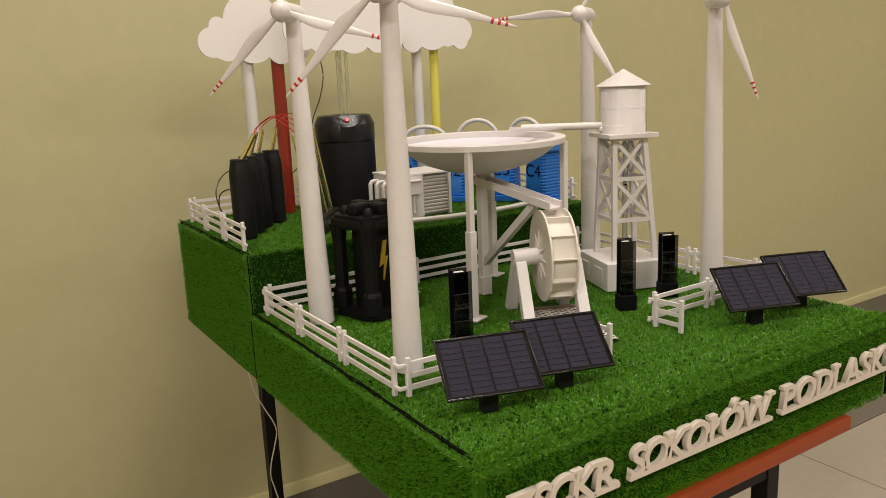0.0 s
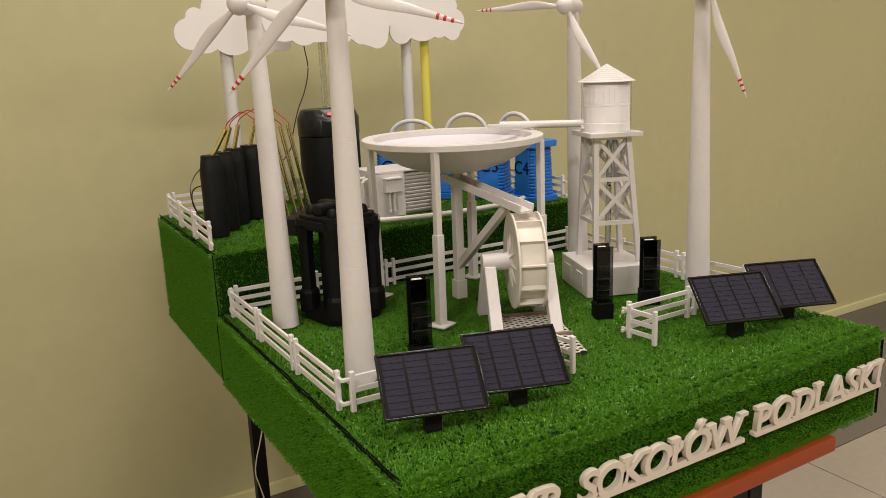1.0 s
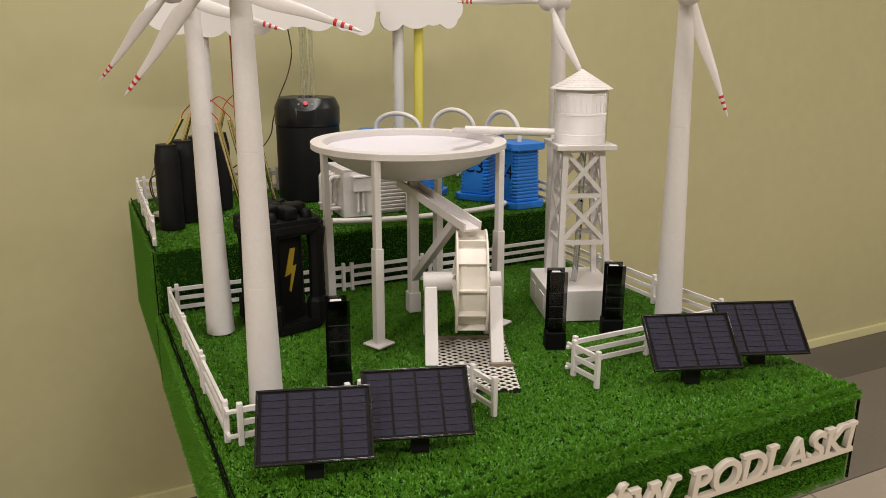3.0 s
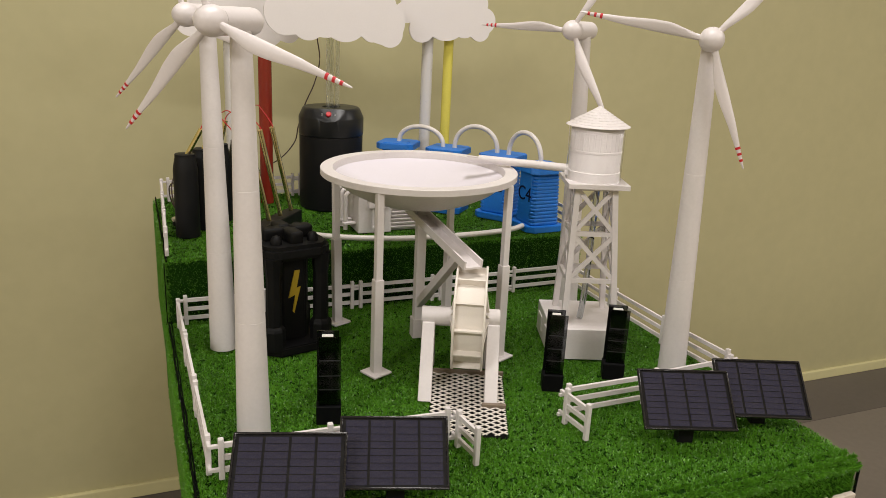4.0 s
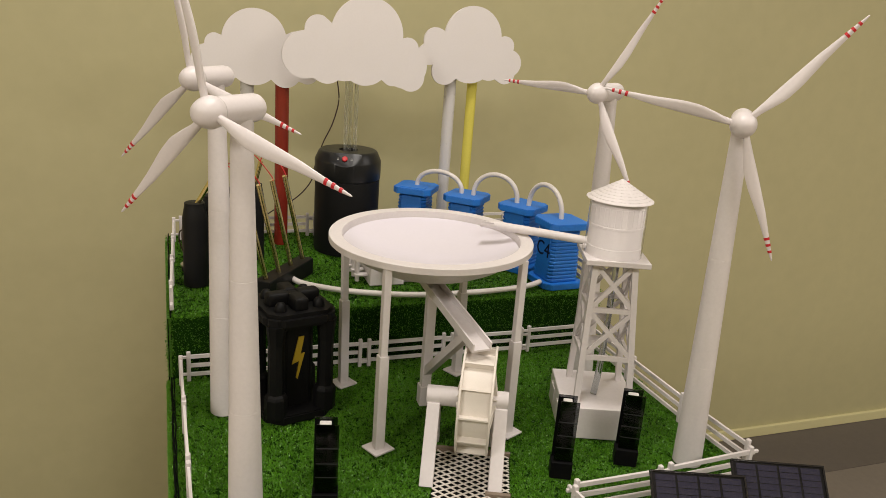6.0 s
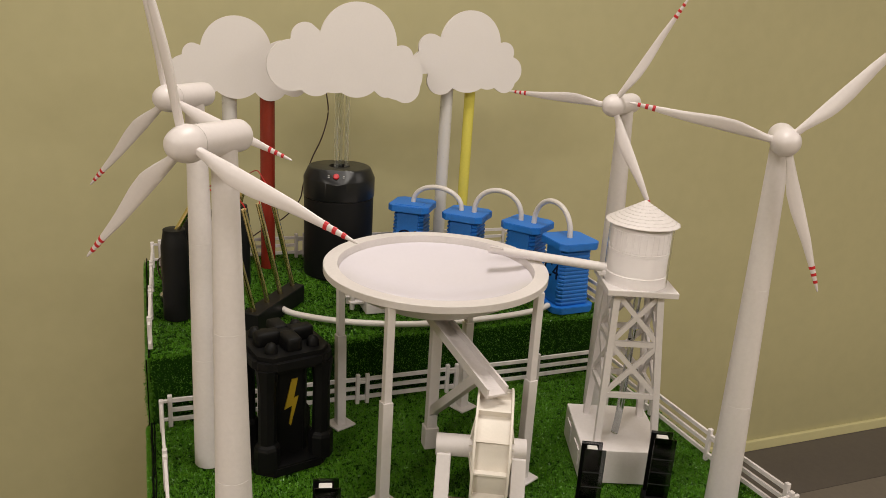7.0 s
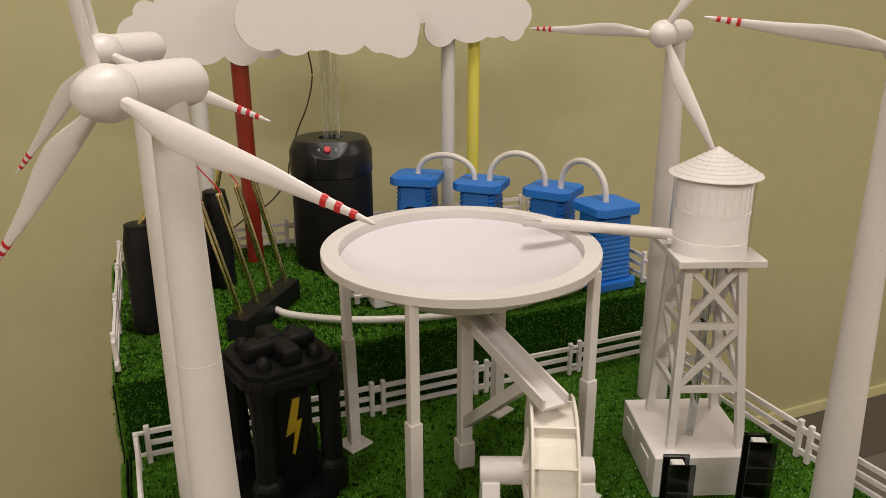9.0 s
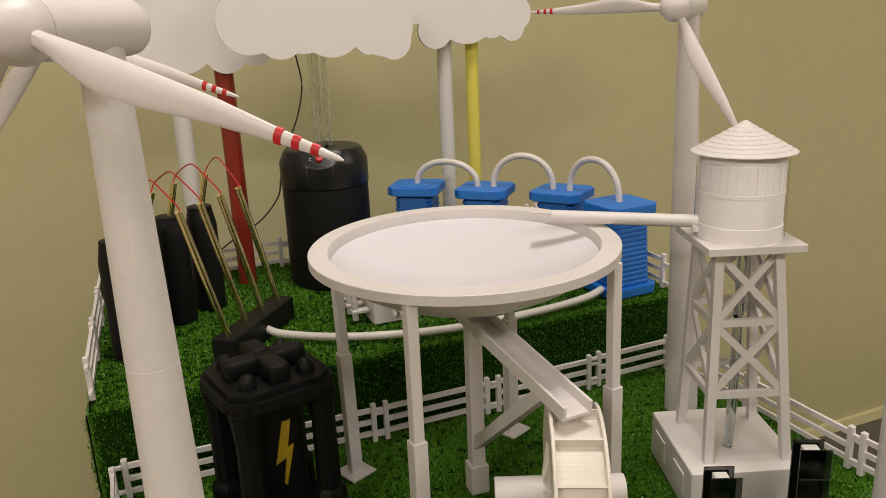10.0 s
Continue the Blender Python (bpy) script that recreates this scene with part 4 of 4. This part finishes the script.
disc = thing("metal_disc", "small shiny silver disc with black band behind canisters", "disc", pose(0.0500, 0.878, UPPER - 0.001))
part("band", lathe([(0.0150, 0.0), (0.0158, 0.001), (0.0158, 0.008), (0.0150, 0.009)], 32), M["black"], disc, "black band", smooth=True)
part("top", lathe([(0.0150, 0.0085), (0.0178, 0.0095), (0.0180, 0.0125), (0.0165, 0.0140), (0.0003, 0.0145)], 32), M["chrome"], disc, "polished silver top", smooth=True)

# ---- humidifier ----
hm = thing("humidifier", "black cylindrical humidifier with red button", "humidifier", pose(0.3545, 0.9770, UPPER - 0.001) @ Matrix.Diagonal((0.968, 0.968, 0.98, 1)))
part("body", lathe([(0.0635, 0.0), (0.0655, 0.002), (0.0662, 0.010), (0.0662, 0.151), (0.0648, 0.1525)], 64), M["black"], hm, smooth=True)
bm = lathe([(0.0652, 0.1525), (0.0668, 0.1535), (0.0676, 0.156), (0.0676, 0.1885), (0.0670, 0.1905), (0.0600, 0.2058), (0.0582, 0.2080), (0.0560, 0.2092), (0.0530, 0.2095), (0.020, 0.2088), (0.018, 0.203), (0.0003, 0.203)], 96)
bdir = math.atan2(-0.083, -0.029)
bout = Vector((math.cos(bdir), math.sin(bdir), 0))
cut = bmesh.ops.bisect_plane(bm, geom=bm.verts[:] + bm.edges[:] + bm.faces[:], plane_co=bout * 0.0600 + Vector((0, 0, 0.1946)), plane_no=bout * math.sin(radians(50)) + Vector((0, 0, math.cos(radians(50)))), clear_outer=True)
bmesh.ops.edgeloop_fill(bm, edges=[e for e in cut["geom_cut"] if isinstance(e, bmesh.types.BMEdge)])
part("cap", bm, M["black_lid"], hm, "satin black cap with slanted control face", smooth=True)
bm_ = pose(0.0562 * math.cos(bdir), 0.0562 * math.sin(bdir), 0.1991, 0, 0, math.degrees(bdir)) @ pose(0, 0, 0, 0, 50, 0)
part("button", lathe([(0.0056, -0.0004), (0.0056, 0.0024), (0.0044, 0.0034)], 20, bm_), M["red"], hm, "round red button", smooth=True)
for s in (-1, 1):
    for k in (-1, 1):
        part("print_mark", box((0.0011, 0.0034, 0.0004), bm_ @ pose(k * 0.0015, s * 0.0135, 0.0002)), M["mark"], hm)
for x, y in ((-0.0105, -0.004), (0.0085, -0.006), (0.0005, 0.009)):
    g = thing("clear_tube", "clear acrylic tube standing in the humidifier", "tube", pose(0.3572 + x, 0.9775 + y, UPPER + 0.200), "clear tubes")
    part("wall", lathe([(0.0041, 0), (0.0041, 0.20), (0.0027, 0.20), (0.0027, 0.0), (0.0041, 0)], 20, cap=False), M["glass"], g, smooth=True)

# ---- coloured tubes ----
for x, y, r, mat, name, label in ((0.2305, 1.0235, 0.0135, "red_tube", "red_tube", "dark red acrylic tube standing on turf"), (0.6265, 1.029, 0.0105, "yellow_tube", "yellow_tube", "yellow acrylic tube standing on turf"),
                                  (0.5765, 1.0255, 0.0120, "pale_tube", "pale_tube", "pale grey plastic tube standing on turf"), (0.1645, 1.0245, 0.0130, "pale_tube", "pale_tube", "pale grey plastic tube standing on turf")):
    t = thing(name, label, "tube", pose(x, y, UPPER - 0.001))
    part("wall", lathe([(r, 0), (r, 0.40), (r - 0.002, 0.40), (r - 0.002, 0.0)], 32), M[mat], t, smooth=True)

# ---- clouds ----
def cloud(circles, cx, cz, y, label):
    """A flat board cut to the union of circles, seen from (cx, cz) as a star shape."""
    out = []
    for k in range(300):
        a = 2 * math.pi * k / 300
        dx, dz = math.cos(a), math.sin(a)
        best = 0.01
        for x, z, r in circles:
            ox, oz = x - cx, z - cz
            along = ox * dx + oz * dz
            disc = r * r - (ox * ox + oz * oz - along * along)
            if disc > 0:
                best = max(best, along + math.sqrt(disc))
        out.append((cx + best * dx, cz + best * dz))
    t = thing("cloud_board", label, "cloud", pose(0, 0, -0.005), "cloud boards")
    part("face", prism(out, y - 0.0025, y + 0.0025), M["board"], t)
    return t


cloud([(0.376, 1.253, 0.069), (0.284, 1.259, 0.025), (0.261, 1.212, 0.043), (0.302, 1.195, 0.034), (0.374, 1.208, 0.048), (0.456, 1.232, 0.021), (0.453, 1.200, 0.043), (0.465, 1.179, 0.027), (0.335, 1.221, 0.054), (0.428, 1.182, 0.021)],
      0.365, 1.215, 0.948, "white cut-out cloud board over the humidifier")
cloud([(0.611, 1.258, 0.062), (0.531, 1.249, 0.025), (0.554, 1.190, 0.028), (0.608, 1.221, 0.054), (0.683, 1.245, 0.020), (0.695, 1.211, 0.0275), (0.688, 1.190, 0.022), (0.515, 1.221, 0.021), (0.651, 1.206, 0.032), (0.570, 1.221, 0.042)],
      0.610, 1.222, 1.006, "white cut-out cloud board on pale and yellow tubes")
cloud([(0.176, 1.227, 0.0595), (0.105, 1.221, 0.018), (0.092, 1.189, 0.030), (0.175, 1.195, 0.048), (0.252, 1.231, 0.018), (0.258, 1.195, 0.034), (0.234, 1.174, 0.030), (0.275, 1.174, 0.022), (0.120, 1.186, 0.034), (0.215, 1.203, 0.036)],
      0.175, 1.205, 1.006, "white cut-out cloud board on pale and red tubes")

# ---- blue coolers ----
COOL = ((0.500, 0.975, 55, "C1", 0.1215), (0.583, 0.898, 47, "C2", 0.121), (0.672, 0.821, 36, "C3", 0.1195), (0.705, 0.722, 4, "C4", 0.1155))


def cooler(x, y, yaw, text, z1):
    c = thing("blue_cooler", f"blue ribbed printed container marked {text}", "container", pose(x, y, UPPER - 0.001, 0, 0, yaw), "blue containers in a row")
    part("base_plate", slab(0.083, 0.012, 0.0, 0.012, 0.001), M["blue"], c)
    n, z0 = 15, 0.012
    bm = bmesh.new()
    for k in range(n):
        a = z0 + (z1 - z0) * k / n
        b = a + (z1 - z0) / n
        w = 0.064 - 0.006 * k / n
        v0 = [bm.verts.new((px, py, a)) for px, py in octagon(w - 0.0035, 0.006)]
        v1 = [bm.verts.new((px, py, a + (b - a) * 0.35)) for px, py in octagon(w, 0.006)]
        v2 = [bm.verts.new((px, py, a + (b - a) * 0.75)) for px, py in octagon(w, 0.006)]
        v3 = [bm.verts.new((px, py, b)) for px, py in octagon(w - 0.0035, 0.006)]
        for p, q in ((v0, v1), (v1, v2), (v2, v3)):
            for i in range(8):
                bm.faces.new((p[i], p[(i + 1) % 8], q[(i + 1) % 8], q[i]))
    bmesh.ops.remove_doubles(bm, verts=bm.verts, dist=0.0007)
    part("ribbed_body", bm, M["blue"], c)
    part("lid", slab(0.080, 0.011, z1 - 0.002, z1 + 0.0105, 0.001), M["blue"], c)
    part("label_panel", box((0.004, 0.042, 0.098), pose(-0.0300, 0, 0.0665), 0.0005, segments=1), M["blue"], c, "smooth blue label panel")
    let = lettering(text, 0.039, 0.0012)
    xs = [v.co.x for v in let.verts]
    bmesh.ops.transform(let, matrix=pose(-0.0322, 0, 0.0575, 0, 0, -90) @ Matrix.Translation((-(min(xs) + max(xs)) / 2, 0, 0)), verts=let.verts)
    part("lettering", let, M["ink"], c, f"dark lettering {text}")
    if text == "C1":
        part("lid_plate", box((0.030, 0.052, 0.0018), pose(-0.016, 0, z1 + 0.0108), 0.0005, segments=1), M["blue"], c, "thin raised plate")
    return c


for row in COOL:
    cooler(*row)
for (xa, ya, _, _, ha), (xb, yb, _, _, hb), (out, into, h) in zip(COOL, COOL[1:], ((0.001, 0.012, 0.038), (0.013, 0.013, 0.050), (0.015, 0.001, 0.054))):
    a, b = Vector((xa, ya, UPPER + ha + 0.008)), Vector((xb, yb, UPPER + hb + 0.008))
    d = (b - a).normalized()
    a, b = a + d * out, b - d * into
    pts = [a.lerp(b, 0.5 - 0.5 * math.cos(t)) + Vector((0, 0, h * math.sin(t) ** 0.85 if 0 < t < math.pi else 0)) for t in np.linspace(0, math.pi, 15)]
    w = part("arched_hose", tube(pts, 0.0047, 14, 3), M["hose_white"], None, smooth=True)
    tagged(w, "white hose arching between two blue containers", "hose", "arched hoses")

# ---- white transformer ----
tf = thing("transformer_model", "white printed transformer model with louvres and pipes", "transformer model", pose(0.3505, 0.752, UPPER - 0.001))
part("body", box((0.062, 0.095, 0.086), pose(0.031, 0.0475, 0.043), 0.001, segments=1), M["white"], tf)
part("louvre_body", box((0.066, 0.0845, 0.082), pose(0.095, 0.0528, 0.041), 0.001, segments=1), M["white"], tf)
for k in range(11):
    part("louvre", box((0.066, 0.0085, 0.0036), pose(0.0935, 0.0090, 0.008 + k * 0.0072, 18)), M["white"], tf)
for x in (0.0605, 0.1275):
    part("louvre_post", box((0.006, 0.010, 0.084), pose(x, 0.006, 0.042)), M["white"], tf)
part("top_plate", box((0.130, 0.098, 0.004), pose(0.064, 0.0485, 0.0878), 0.0006, segments=1), M["white"], tf)
part("top_box", box((0.036, 0.012, 0.026), pose(0.034, -0.005, 0.062), 0.001, segments=1), M["white"], tf)
part("canopy", box((0.038, 0.016, 0.003), pose(0.034, -0.006, 0.0765), 0.0005, segments=1), M["white"], tf)
for x in (0.027, 0.037):
    part("insulator", lathe([(0.0022, 0.008), (0.003, 0.012), (0.0022, 0.016), (0.0022, 0.05)], 10, pose(x, -0.005, 0)), M["white"], tf)
for y in (0.020, 0.047, 0.074):
    pipe = part("radiator_pipe", tube([(0.001, y, 0.074), (-0.012, y, 0.074), (-0.0175, y, 0.070), (-0.019, y, 0.060), (-0.019, y, 0.004)], 0.0042, 12, 5), M["white"], tf, smooth=True)
    part("collar", box((0.024, 0.012, 0.005), pose(-0.0125, y, 0.016), 0.001, segments=1), M["white"], pipe)

# ---- hoses and cables ----
def cable(points, r, mat, name, label, cat, n=8):
    w = part(name, tube(points, r, n, 8), M[mat], None, smooth=True)
    return tagged(w, label, cat)


cable([(0.213, 0.782, 0.835), (0.234, 0.758, 0.831), (0.2935, 0.718, 0.830), (0.3715, 0.688, 0.830), (0.4385, 0.676, 0.830), (0.505, 0.675, 0.830), (0.578, 0.680, 0.830), (0.634, 0.690, 0.831), (0.664, 0.702, 0.833)], 0.0050, "hose_white", "white_hose", "white hose lying along the edge of the turf step", "hose", 14)
cable([(0.335, 1.05, 1.205), (0.345, 1.06, 1.155), (0.350, 1.06, 1.112), (0.339, 1.06, 1.066), (0.319, 1.06, 1.022), (0.304, 1.06, 0.975), (0.296, 1.06, 0.942), (0.266, 1.06, 0.908), (0.220, 1.055, 0.884), (0.160, 1.0, 0.862)], 0.0013, "wire_dark", "dark_cable", "thin dark cable hanging from the cloud board", "cable")
cable([(0.107, 0.90, 0.95), (0.066, 0.93, 0.93), (0.040, 0.91, 0.90), (0.038, 0.88, 0.865), (0.050, 0.86, 0.845), (0.085, 0.86, 0.832)], 0.0012, "wire_dark", "dark_cable", "thin dark cable looped behind the canisters", "cable")
cable([(0.10,1.0,0.598),(0.118,1.10,0.50),(0.128,1.12,0.46),(0.134,1.12,0.424),(0.142,1.12,0.386),(0.162,1.12,0.339),(0.178,1.12,0.305),(0.186,1.12,0.274),(0.178,1.12,0.239),(0.166,1.12,0.199),(0.161,1.12,0.163),(0.169,1.12,0.123),(0.20,1.13,FLOOR + 0.004)], 0.0016, "wire_white", "white_cable", "white cable hanging beside the table leg", "cable")

cable([(0.062, 0.800, 0.905), (0.044, 0.828, 0.912), (0.032, 0.858, 0.900), (0.034, 0.872, 0.870), (0.050, 0.862, 0.842), (0.072, 0.850, 0.829)], 0.0012, "wire_dark", "dark_cable", "thin dark cable looped beside the canisters", "cable")
